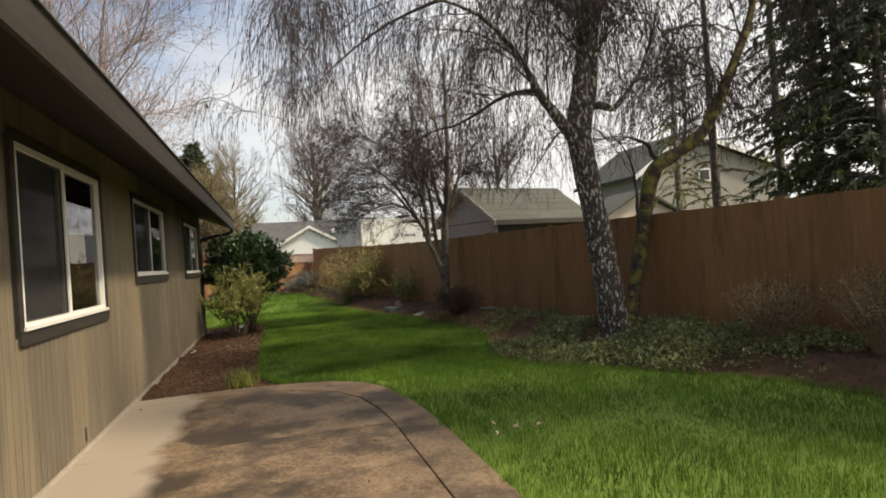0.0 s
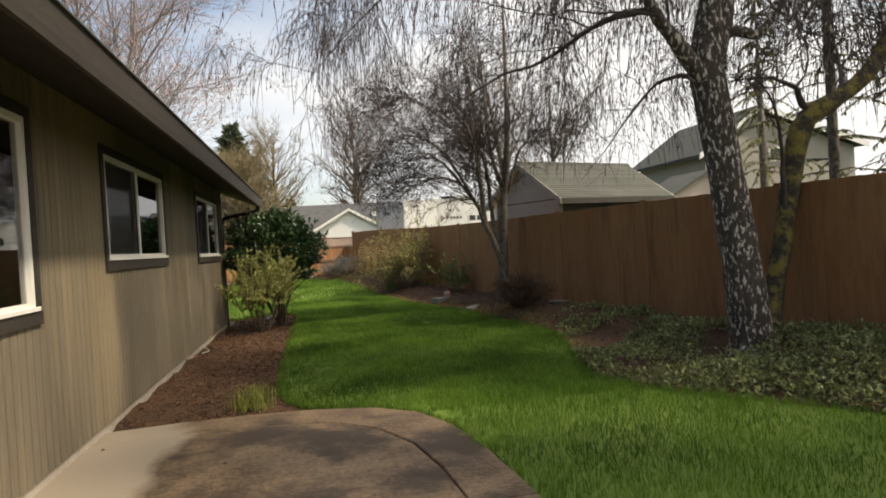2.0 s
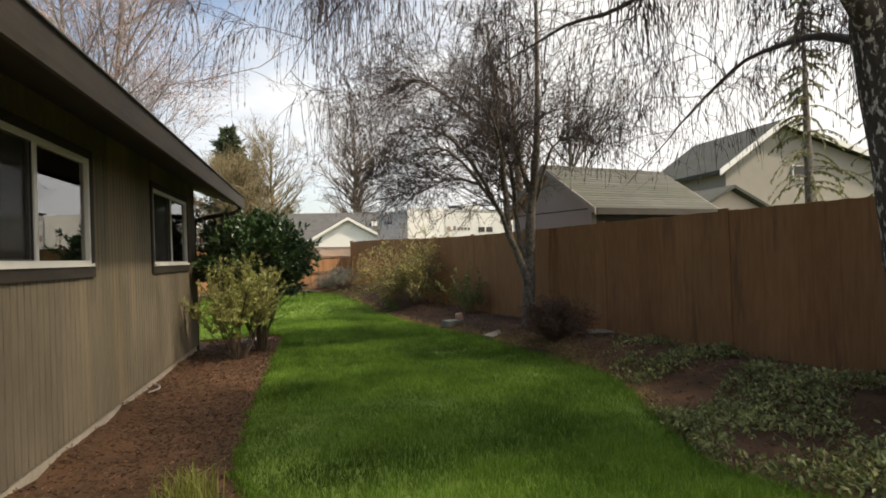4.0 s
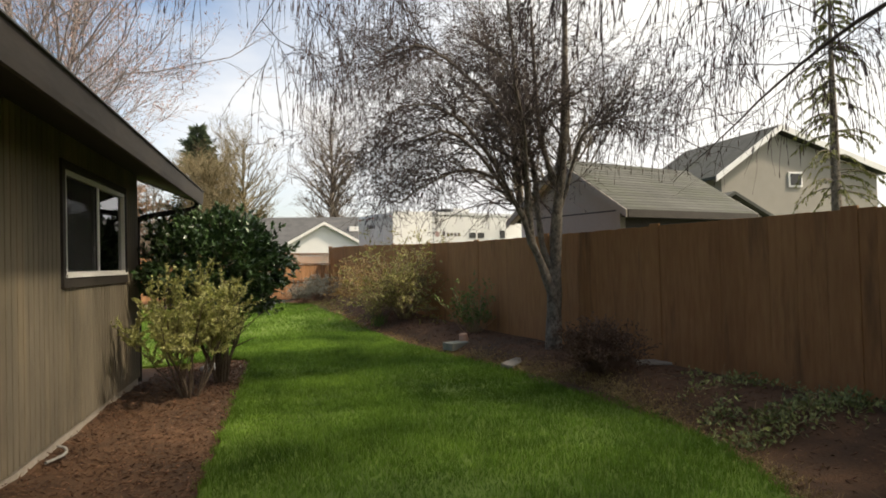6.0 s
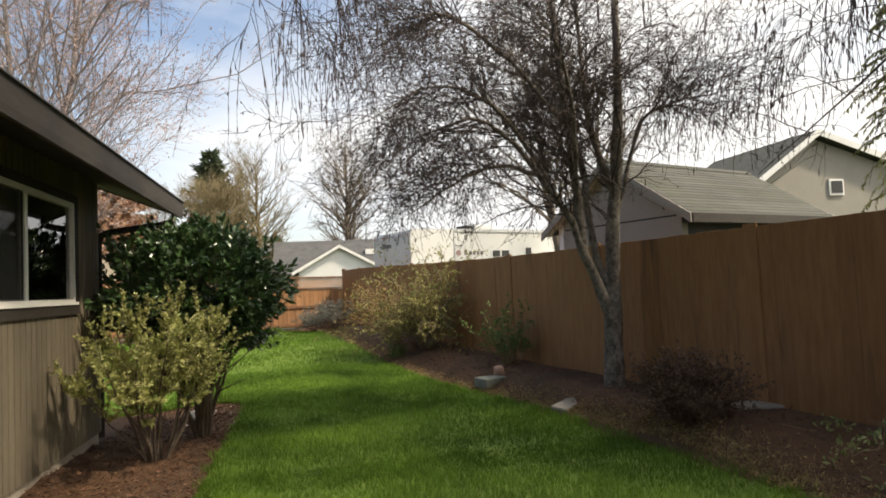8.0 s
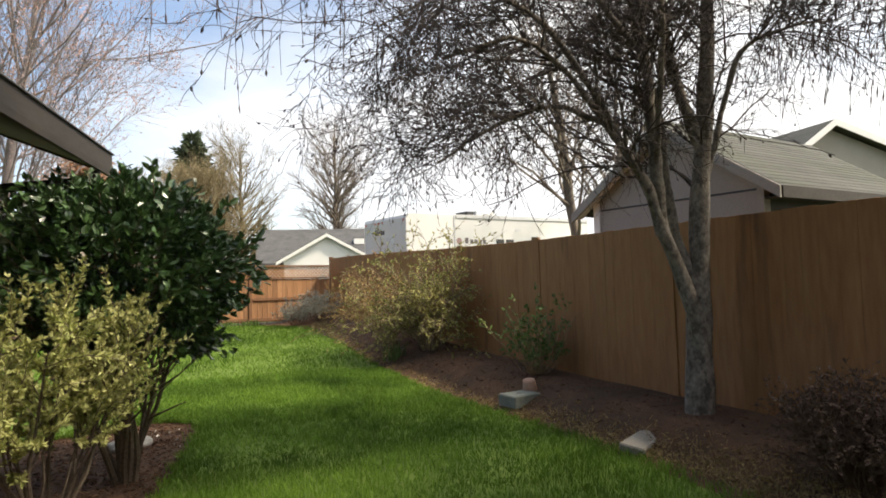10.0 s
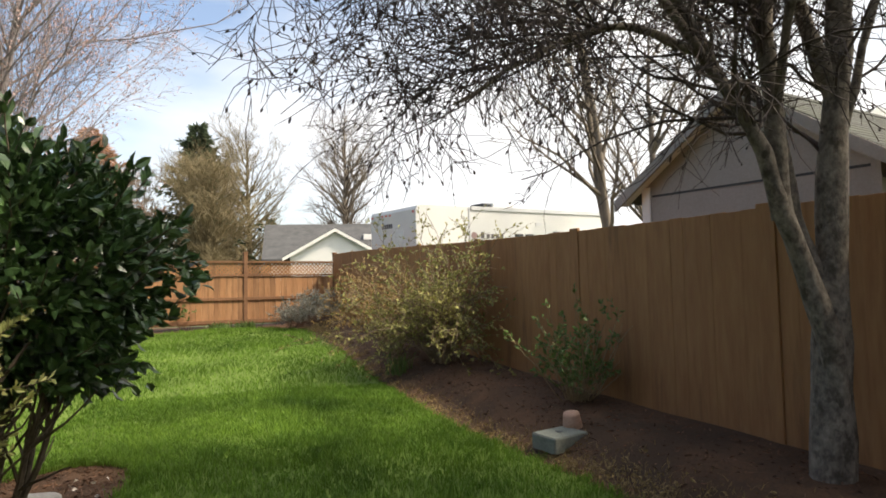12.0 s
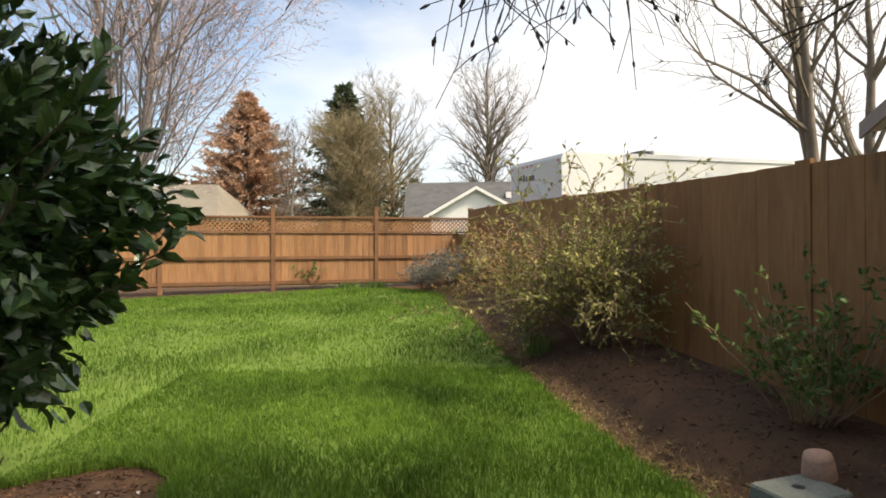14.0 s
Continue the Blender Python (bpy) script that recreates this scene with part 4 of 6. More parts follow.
# --- the weeping birch by the fence
rng = np.random.default_rng(11)
trunk_main = [(5.30, 8.58, 0.05, 0.30), (5.27, 8.57, 0.30, 0.225), (5.18, 8.55, 1.05, 0.195), (5.06, 8.55, 1.95, 0.175), (4.94, 8.55, 2.75, 0.175), (4.90, 8.55, 3.20, 0.17), (5.02, 8.55, 3.9, 0.13), (5.10, 8.52, 4.6, 0.11), (5.16, 8.6, 6.0, 0.075), (5.1, 8.7, 8.2, 0.03)]
trunk_lean = [(5.50, 8.70, 0.05, 0.20), (5.68, 8.77, 0.50, 0.125), (5.86, 8.8, 1.1, 0.105), (6.06, 8.8, 1.95, 0.100), (6.26, 8.8, 2.55, 0.118), (6.78, 8.8, 2.85, 0.095), (7.25, 8.82, 3.2, 0.09), (7.7, 8.85, 3.9, 0.078), (8.4, 8.95, 5.2, 0.055), (8.9, 9.1, 7.0, 0.025)]
birch_limbs = [
    [(4.92, 8.52, 2.85, 0.12), (4.60, 8.42, 3.25, 0.09), (4.25, 8.38, 3.68, 0.075), (4.02, 8.36, 4.1, 0.065), (3.55, 8.3, 4.6, 0.05), (2.7, 8.4, 5.0, 0.035), (1.5, 8.7, 5.2, 0.018)],
    [(4.97, 8.5, 3.10, 0.10), (5.14, 8.46, 3.7, 0.088), (5.24, 8.5, 4.4, 0.075), (5.42, 8.7, 5.6, 0.055), (5.7, 8.9, 7.6, 0.02)],
    [(4.25, 8.40, 3.66, 0.045), (3.95, 8.9, 3.72, 0.036), (3.5, 9.5, 3.50, 0.030), (3.0, 9.9, 3.42, 0.024), (2.5, 10.5, 3.2, 0.010)],
    [(4.95, 8.60, 2.90, 0.040), (5.35, 9.55, 3.28, 0.036), (5.85, 11.0, 3.55, 0.032), (6.25, 12.4, 3.42, 0.026), (6.38, 13.6, 3.0, 0.018), (6.3, 14.7, 2.45, 0.010)],
    [(5.12, 8.46, 3.45, 0.065), (5.40, 8.40, 3.42, 0.055), (5.75, 8.38, 3.75, 0.048), (6.10, 8.36, 4.3, 0.04), (6.35, 8.3, 5.2, 0.02)],
    [(5.10, 8.50, 4.7, 0.06), (4.6, 9.2, 5.4, 0.05), (3.8, 10.2, 5.9, 0.04), (2.6, 11.3, 5.9, 0.028), (1.5, 12.2, 5.4, 0.014)],
    [(5.10, 8.45, 4.4, 0.06), (4.5, 7.8, 5.2, 0.05), (3.6, 7.2, 5.8, 0.04), (2.4, 7.3, 5.9, 0.028), (1.2, 7.9, 5.4, 0.014)],
    [(5.12, 8.55, 5.2, 0.055), (4.3, 9.0, 6.3, 0.045), (3.0, 9.6, 6.9, 0.035), (1.5, 10.0, 6.6, 0.022), (0.5, 10.3, 5.9, 0.012)],
    [(5.2, 8.8, 5.0, 0.05), (5.5, 9.8, 5.8, 0.042), (5.7, 11.0, 6.2, 0.03), (5.6, 12.2, 5.8, 0.014)],
    [(5.3, 8.9, 5.2, 0.045), (6.1, 9.9, 6.0, 0.038), (7.0, 11.4, 6.3, 0.03), (7.7, 13.2, 5.9, 0.014)],
    [(5.95, 8.78, 1.35, 0.03), (5.86, 8.70, 2.0, 0.028), (5.80, 8.66, 2.5, 0.024), (5.60, 8.6, 2.9, 0.018), (5.35, 8.55, 3.0, 0.008)],
    [(6.75, 8.8, 2.86, 0.045), (7.1, 9.2, 3.3, 0.035), (7.6, 9.8, 3.9, 0.026), (7.9, 10.8, 4.4, 0.014)],
    [(6.35, 8.8, 2.62, 0.045), (6.1, 8.75, 2.92, 0.035), (5.72, 8.7, 3.02, 0.026), (5.4, 8.6, 2.95, 0.012)],
    [(4.6, 9.2, 5.4, 0.04), (3.4, 10.8, 5.7, 0.034), (2.2, 12.2, 5.3, 0.024), (1.2, 13.3, 4.6, 0.014), (0.6, 14.0, 4.0, 0.007)],
    [(5.15, 8.6, 5.9, 0.05), (5.9, 8.1, 6.5, 0.04), (7.0, 7.6, 6.7, 0.03), (8.0, 7.2, 6.0, 0.014)],
]
birch = thing("birch_tree", (5.3, 8.6, 0.15), "weeping birch with flaking white and black bark, bare with hanging catkins", "tree")
TP, TR = limbs_from([trunk_main], 40)
TR = knobbly(TP, TR, rng, 0.03)
part("trunk", Acc().tubes(TP, TR, 16), M_BIRCH, birch, "flaking black and white bark", True)
TP2, TR2 = limbs_from([trunk_lean], 34)
part("leaning_trunk", Acc().tubes(TP2, knobbly(TP2, TR2, rng, 0.07), 14), M_MOSS, birch, "leaning trunk furred with yellow-green moss", True)
BP, BR = limbs_from(birch_limbs, 18)
BR = BR * np.linspace(1.0, 0.35, 18)[None]
BP = BP + np.cumsum(rng.normal(0, 0.012, BP.shape), axis=1)
for i in range(len(BP)):
    part("limb", Acc().tubes(BP[i:i + 1], knobbly(BP[i:i + 1], BR[i:i + 1], rng, 0.06), 8), M_BIRCH if BR[i, 0] > 0.058 else M_TWIG, birch, "", True)
tops_P = TP[:, 22:40]
SP = np.concatenate([BP, tops_P, TP2[:, 16:34]], 0)
SR = np.concatenate([BR, TR[:, 22:40], TR2[:, 16:34]], 0)
S, D, r0 = sprout(SP, SR, 13, rng, 0.25, 1.0, (0.5, 1.2), 0.35)
l1 = rng.uniform(0.7, 1.9, len(S))
P1 = grow(S, D, l1, 8, rng, 0.16, (-0.02, 0, -0.04))
R1 = taper(np.clip(r0 * 0.4, 0.006, 0.02), 8, 0.3)
high = P1[:, :, 2].min(axis=1) > np.where(P1[:, :, 0].min(axis=1) < 4.2, 3.3, 2.3)
P1, R1 = P1[high], R1[high]
S, D, r0 = sprout(P1, R1, 8, rng, 0.2, 1.0, (0.4, 1.1), 0.0)
P2 = grow(S, D, rng.uniform(0.35, 0.95, len(S)), 6, rng, 0.18, (0, 0, -0.12))
R2 = taper(np.clip(r0 * 0.5, 0.0035, 0.008), 6, 0.4)
high = P2[:, :, 2].min(axis=1) > np.where(P2[:, :, 0].min(axis=1) < 4.2, 3.1, 2.2)
P2, R2 = P2[high], R2[high]
S, D, r0 = sprout(P2, R2, 7, rng, 0.15, 1.0, (0.3, 1.0), -0.4)
P3 = grow(S, D, rng.uniform(0.3, 1.35, len(S)), 6, rng, 0.09, (0, 0, -0.6))
R3 = np.tile(np.linspace(0.0034, 0.0018, 6), (len(P3), 1))
low = P3[:, -1, 2] > 2.35 + 0.9 * rng.random(len(P3)) ** 2
low &= ~((np.abs(P3[:, -1, 0] - 5.1) < 0.75) & (np.abs(P3[:, -1, 1] - 8.5) < 0.9) & (P3[:, -1, 2] < 4.3))
low &= ~((np.abs(P3[:, -1, 0] - 6.4) < 0.9) & (np.abs(P3[:, -1, 1] - 8.7) < 0.7) & (P3[:, -1, 2] < 3.9))
P3, R3 = P3[low], R3[low]
part("branch", Acc().tubes(P1, R1, 4).tubes(P2, R2, 3), M_TWIG, birch, "dark bare branches", kind="stuff")
part("hanging_twig", Acc().tubes(P3, R3, 3), M_TWIG, birch, "thin hanging twigs", kind="stuff")
ck = Acc()
S, D, _ = sprout(P3, R3, 4, rng, 0.2, 1.0, (0.1, 0.5), -1.4)
n_ = len(S)
end = S + unit(D + np.array([0, 0, -1.5])) * rng.uniform(0.04, 0.085, n_)[:, None]
ck.tubes(np.stack([S, (S + end) / 2, end], 1), np.stack([np.full(n_, 0.0025), rng.uniform(0.005, 0.008, n_), np.full(n_, 0.002)], 1), 3)
part("catkin", ck, M_CATKIN, birch, "brown hanging catkins", kind="stuff")

# --- the many-stemmed alder further on
rng = np.random.default_rng(23)
alder = thing("alder_tree", (4.6, 15.4, 0.15), "many-stemmed bare tree with lichen-grey bark and small dark cones", "tree")
stems = [
    [(4.60, 15.40, 0.02, 0.19), (4.612, 15.4, 0.15, 0.135), (4.652, 15.4, 0.86, 0.105), (4.70, 15.4, 1.53, 0.092), (4.762, 15.4, 2.2, 0.08), (4.85, 15.4, 2.9, 0.07), (4.92, 15.42, 3.6, 0.058), (5.02, 15.5, 6.4, 0.02)],
    [(4.63, 15.37, 0.55, 0.065), (4.585, 15.35, 1.02, 0.068), (4.407, 15.35, 1.49, 0.060), (4.25, 15.35, 1.85, 0.051), (4.14, 15.35, 2.2, 0.042), (3.89, 15.35, 2.53, 0.035), (3.67, 15.35, 2.85, 0.029), (3.4, 15.35, 3.16, 0.023), (3.0, 15.3, 3.34, 0.02), (2.4, 15.2, 3.1, 0.010)],
    [(4.30, 15.34, 1.72, 0.06), (4.243, 15.3, 2.2, 0.055), (4.21, 15.3, 2.56, 0.052), (4.156, 15.3, 3.0, 0.045), (4.08, 15.3, 3.54, 0.036), (3.9, 15.2, 5.4, 0.012)],
    [(4.66, 15.43, 1.30, 0.055), (4.537, 15.5, 1.62, 0.05), (4.485, 15.55, 2.07, 0.045), (4.489, 15.6, 2.65, 0.04), (4.435, 15.6, 3.1, 0.035), (4.355, 15.65, 3.56, 0.03), (4.2, 15.8, 5.6, 0.010)],
    [(4.78, 15.4, 2.30, 0.05), (4.66, 15.45, 2.75, 0.048), (4.54, 15.5, 3.2, 0.044), (4.48, 15.5, 3.7, 0.036), (4.42, 15.5, 5.2, 0.012)],
    [(4.80, 15.4, 2.25, 0.03), (4.98, 15.35, 2.85, 0.027), (5.16, 15.3, 3.34, 0.022), (5.52, 15.2, 3.52, 0.015), (6.05, 15.1, 3.62, 0.007)],
    [(4.14, 15.35, 2.2, 0.03), (3.75, 15.4, 2.95, 0.027), (3.25, 15.35, 3.5, 0.022), (2.6, 15.2, 3.62, 0.014), (1.95, 15.1, 3.25, 0.007)],
    [(4.10, 15.3, 3.3, 0.03), (3.5, 15.25, 3.95, 0.024), (2.8, 15.1, 4.35, 0.018), (2.1, 15.0, 4.2, 0.009)],
    [(3.80, 15.35, 2.66, 0.028), (3.35, 15.3, 2.78, 0.022), (2.9, 15.25, 2.68, 0.016), (2.3, 15.2, 2.36, 0.008)],
    [(4.24, 15.3, 2.3, 0.026), (4.05, 14.9, 3.0, 0.024), (3.75, 14.5, 3.7, 0.018), (3.3, 14.1, 4.1, 0.009)],
]
AP, AR = limbs_from(stems, 20)
AP[:, 1:] = AP[:, 1:] + np.cumsum(rng.normal(0, 0.007, AP[:, 1:].shape), axis=1)
for i in range(len(AP)):
    part("stem", Acc().tubes(AP[i:i + 1], knobbly(AP[i:i + 1], AR[i:i + 1], rng, 0.08), 10), M_BARK2, alder, "", True)
S, D, r0 = sprout(AP, AR, 33, rng, 0.42, 1.0, (0.5, 1.15), 0.10)
P1 = grow(S, D, rng.uniform(0.5, 1.7, len(S)), 8, rng, 0.20, (-0.012, 0, -0.05))
R1 = taper(np.clip(r0 * 0.42, 0.005, 0.012), 8, 0.35)
high = P1[:, :, 2].min(axis=1) > 1.95
high &= rng.random(len(P1)) < np.where(P1[:, :, 2].min(axis=1) > 3.25, 1.0, np.where(P1[:, 4, 0] > 4.75, 0.14, np.where(P1[:, 4, 0] > 4.42, 0.40, 1.0)))      # bare on the fence side
P1, R1 = P1[high], R1[high]
S, D, r0 = sprout(P1, R1, 11, rng, 0.12, 1.0, (0.4, 1.1), 0.0)
P2 = grow(S, D, rng.uniform(0.2, 0.65, len(S)), 5, rng, 0.24, (0, 0, -0.09))
R2 = taper(np.clip(r0 * 0.5, 0.003, 0.006), 5, 0.5)
S, D, r0 = sprout(P2, R2, 4, rng, 0.15, 1.0, (0.4, 1.1), 0.0)
P3 = grow(S, D, rng.uniform(0.10, 0.36, len(S)), 4, rng, 0.25, (0, 0, -0.12))
R3 = np.tile(np.linspace(0.0028, 0.0018, 4), (len(P3), 1))
high = P3[:, :, 2].min(axis=1) > 1.85
P3, R3 = P3[high], R3[high]
part("branch", Acc().tubes(P1, R1, 4).tubes(P2, R2, 3), M_TWIG, alder, "dark bare branches", kind="stuff")
part("twig", Acc().tubes(P3, R3, 3), M_TWIG, alder, "fine bare twigs", kind="stuff")
S, D, _ = sprout(P3[::2], R3[::2], 1, rng, 0.3, 1.0, (0.2, 1.0), -0.9)
n_ = len(S)
end = S + unit(D) * rng.uniform(0.015, 0.04, n_)[:, None]
part("cone", Acc().tubes(np.stack([S, (S + end) / 2, end], 1), np.stack([np.full(n_, 0.003), rng.uniform(0.005, 0.010, n_), np.full(n_, 0.003)], 1), 4), M_TWIG, alder, "small dark cones", kind="stuff")


def bare_tree(name, base, height, width, seed, material, label, n1=16, stems=1, group="far bare trees", bud=None, upright=0.25, r_trunk=0.16, fine=1.0, clear=0.12, twig=0.006, oval=False, stout=0.09):
    """A bare broadleaf tree: trunk, limbs that rise and spread, twigs, and perhaps buds."""
    rg = np.random.default_rng(seed)
    tree = thing(name, base, label, "tree", group)
    tips = []
    for k in range(stems):
        a = rg.uniform(0, 6.28)
        sp = 0.0 if stems == 1 else width * 0.25
        tips.append([(base[0] + 0.05 * k, base[1], base[2] - 0.1, r_trunk * 1.25), (base[0] + sp * 0.2 * math.cos(a), base[1] + sp * 0.2 * math.sin(a), base[2] + height * 0.25, r_trunk), (base[0] + sp * 0.6 * math.cos(a), base[1] + sp * 0.6 * math.sin(a), base[2] + height * 0.6, r_trunk * 0.55), (base[0] + sp * math.cos(a), base[1] + sp * math.sin(a), base[2] + height * 0.97, r_trunk * 0.1)])
    P0, R0 = limbs_from(tips, 14)
    P0[:, 2:] += np.cumsum(rg.normal(0, height * 0.004, P0[:, 2:].shape), axis=1)
    part("trunk", Acc().tubes(P0, R0, 9), material, tree, "", True)
    S, D, r0 = sprout(P0, R0, n1, rg, clear, 0.95, (0.6, 1.15) if not oval else (0.9, 1.3), upright)
    h = (S[:, 2] - base[2]) / height
    L = width * (0.35 + 0.75 * np.sin(np.clip(h, 0.05, 1) * math.pi * 0.85 + 0.25)) * rg.uniform(0.6, 1.0, len(S))
    if oval:
        L = width * (0.30 + 0.85 * np.sin(math.pi * np.clip((h - clear) / (1 - clear) * 0.80 + 0.12, 0, 1))) * rg.uniform(0.65, 1.0, len(S))
    k2, k3 = (0.52, 0.42) if oval else (0.55, 0.30)
    Q1 = grow(S, D, L, 8, rg, 0.10 if oval else 0.13, (0, 0, 0.045 if oval else 0.06))
    q1 = taper(np.clip(r0 * 0.5, 0.015, stout), 8, 0.2)
    S, D, r0 = sprout(Q1, q1, 8, rg, 0.2, 1.0, (0.4, 0.95), upright * 0.6)
    Q2 = grow(S, D, rg.uniform(0.25, 0.55, len(S)) * width * k2, 6, rg, 0.16, (0, 0, 0.04))
    q2 = taper(np.clip(r0 * 0.5, twig * 1.3, 0.03), 6, 0.4)
    S, D, r0 = sprout(Q2, q2, int(6 * fine), rg, 0.15, 1.0, (0.35, 0.9), upright * 0.4)
    Q3 = grow(S, D, rg.uniform(0.2, 0.5, len(S)) * width * k3, 4, rg, 0.2, (0, 0, 0.02))
    q3 = np.tile(np.linspace(twig, twig * 0.6, 4), (len(Q3), 1))
    part("branch", Acc().tubes(Q1, q1, 5).tubes(Q2, q2, 3), material, tree, kind="stuff")
    part("twig", Acc().tubes(Q3, q3, 3), material, tree, kind="stuff")
    if bud is not None:
        S, D, _ = sprout(Q3, q3, 3, rg, 0.3, 1.0, (0.2, 1.2), 0.0)
        part("bud", Acc().leaves(S, D, rg.uniform(0.05, 0.10, len(S)), 0.05, rg), bud, tree, "reddish opening buds", kind="stuff")
    return tree


bare_tree("maple_tree", (-8.6, 34.5, 0), 16.5, 10.0, 41, M_MAPLETWIG, "tall bare maple with reddish opening buds behind the fence", 50, 2, "", M_BUD, 0.22, 0.17, 2.4, 0.14, 0.005, False, 0.045)
bare_tree("bare_tree", (4.9, 62, 0), 14.4, 4.6, 42, M_FARTWIG, "round-crowned bare tree beyond the neighbouring roof", 100, 1, "far bare trees", None, 0.28, 0.26, 1.0, 0.17, 0.0075, True)
bare_tree("bare_tree", (-2.2, 60, 0), 12.2, 4.2, 43, M_OLIVE, "tawny bare tree beside the dark conifer", 80, 1, "far bare trees", None, 0.35, 0.2, 1.0, 0.12, 0.0075, True)
bare_tree("bare_tree", (-4.7, 57.5, 0), 8.8, 4.2, 47, M_OLIVE, "thicket of fine olive-brown twigs before the dark conifer", 80, 2, "far bare trees", None, 0.3, 0.16, 1.6, 0.05, 0.011, True)
bare_tree("bare_tree", (-8.4, 54, 0), 8.4, 2.4, 44, M_FARTWIG, "small pale bare tree beyond the back fence", 26, 2, "far bare trees", None, 0.5, 0.10, 1.0, 0.2, 0.007, True)
bare_tree("bare_tree", (7.76, 23.8, 0), 8.2, 4.0, 45, M_FARTWIG, "bare spreading tree between garage and trailer", 12, 2, "", None, 0.4, 0.09, 1.0, 0.34, 0.006)
bare_tree("bare_tree", (10.5, 27.0, 0), 8.2, 4.6, 46, M_FARTWIG, "bare tree behind the neighbouring garage", 16, 1, "", None, 0.4, 0.12, 1.0, 0.3, 0.007)


def conifer(base, height, width, seed, materials, label, name="conifer", tiers=26, per=16, droop=-0.25, clear=0.04, spray=0.55, group="far conifers", dens=12):
    """A conifer: mast, whorls of boughs, and sprays of foliage along them."""
    rg = np.random.default_rng(seed)
    tree = thing(name, base, label, "tree", group)
    b = np.array(base)
    part("trunk", Acc().tubes(np.array([b, b + (0, 0, height * 0.5), b + (0, 0, height)]), np.array([width * 0.055, width * 0.035, 0.01]), 8), M_BARK2, tree, "", True)
    hs_ = np.repeat(np.linspace(clear, 0.985, tiers), per)
    hs_ = np.clip(hs_ + rg.normal(0, 0.012, len(hs_)), clear, 0.99)
    az = rg.uniform(0, 2 * math.pi, len(hs_))
    L = width * (1 - hs_) ** 0.95 * rg.uniform(0.42, 1.15, len(hs_)) + 0.15
    S = b + np.stack([0 * hs_, 0 * hs_, hs_ * height], 1)
    D = np.stack([np.cos(az), np.sin(az), np.full(len(az), 0.1)], 1)
    Q = grow(S, D, L, 6, rg, 0.08, (0, 0, droop * 0.3))
    part("bough", Acc().tubes(Q, taper(np.full(len(Q), 0.02), 6, 0.3), 3), M_BARK2, tree, kind="stuff")
    for j, m_ in enumerate(materials):
        S, D, _ = sprout(Q, np.ones(Q.shape[:2]), dens, rg, 0.12, 1.0, (0.3, 1.0), droop)
        part("foliage", Acc().leaves(S, D, rg.uniform(0.6, 1.2, len(S)) * spray, spray * 0.28, rg, 0.15), m_, tree, kind="stuff")
    return tree


conifer((-5.8, 61, 0), 12.9, 7.0, 51, [M_CONIFER, M_CONIFER], "dark conifer with rough drooping boughs", tiers=26, per=13, droop=-0.08, spray=0.6)
conifer((-12.8, 60, 0), 12.2, 8.0, 52, [M_ORANGE, M_ORANGE, M_ORANGE], "rust-orange dense conifer-shaped tree", tiers=34, per=18, droop=0.05, spray=0.40, dens=20)
conifer((-1.6, 78, 0), 7.5, 1.9, 53, [M_CONIFER], "small dark conifer far off", tiers=18, per=10)
conifer((11.2, 13.6, 0), 12, 2.2, 54, [M_CEDARLEAF], "tall evergreen with sparse drooping yellow-green boughs", "cedar_tree", 14, 5, -0.6, 0.2, 0.10, "cedars over the fence", 60)
conifer((12.2, 12.6, 0), 12, 2.2, 55, [M_CEDARLEAF], "tall straight evergreen with thin yellow-green boughs", "cedar_tree", 18, 6, -0.6, 0.2, 0.11, "cedars over the fence", 55)
conifer((12.0, 11.3, 0), 12, 2.3, 58, [M_CONIFER], "tall evergreen with thin dark boughs", "cedar_tree", 20, 8, -0.5, 0.2, 0.13, "cedars over the fence", 36)
conifer((15.5, 21.0, 0), 9.5, 3.0, 56, [M_CEDARLEAF], "weeping yellow-green evergreen in front of the beige house", "cedar_tree", 13, 8, -0.9, 0.32, 0.14, "cedars over the fence", 44)
conifer((11.2, 9.2, 0), 11.5, 2.0, 57, [M_CONIFER], "dark evergreen rising behind the fence", "cedar_tree", 26, 13, -0.5, 0.16, 0.17, "cedars over the fence", 30)
conifer((11.3, 10.1, 0), 12.5, 2.4, 64, [M_CONIFER, M_CEDARLEAF], "dense dark evergreen beside the thin ones", "cedar_tree", 30, 14, -0.5, 0.14, 0.20, "cedars over the fence", 34)
# two trees added out of view, to shade the patio and near lawn
for k, (cx, cy, ch) in enumerate(((12.8, 4.4, 18.0), (12.1, 1.2, 18.0))):
    conifer((cx, cy, 0), ch, 4.2, 59 + k, [M_CONIFER, M_CONIFER], "unseen dark evergreen added behind the fence to shade the patio", "cedar_tree", 26, 12, -0.5, 0.1, 0.30, "cedars over the fence", 36)


# ---- shrubs ----
def stems_of(base, n, height, spread, rg, segs=7, wob=0.14, pull=(0, 0, 0.05), lean=0.6, short=0.7):
    az = rg.uniform(0, 2 * math.pi, n)
    a = rg.uniform(0.05, lean, n)
    S = np.array(base) + np.stack([np.cos(az), np.sin(az), 0 * az], 1) * rg.uniform(0, 0.10, n)[:, None] * spread
    D = np.stack([np.cos(az) * np.sin(a), np.sin(az) * np.sin(a), np.cos(a)], 1)
    return grow(S, D, rg.uniform(short, 1.0, n) * height, segs, rg, wob, pull)


def on_soil(x, y):
    return (x, y, ground_z(x, y))


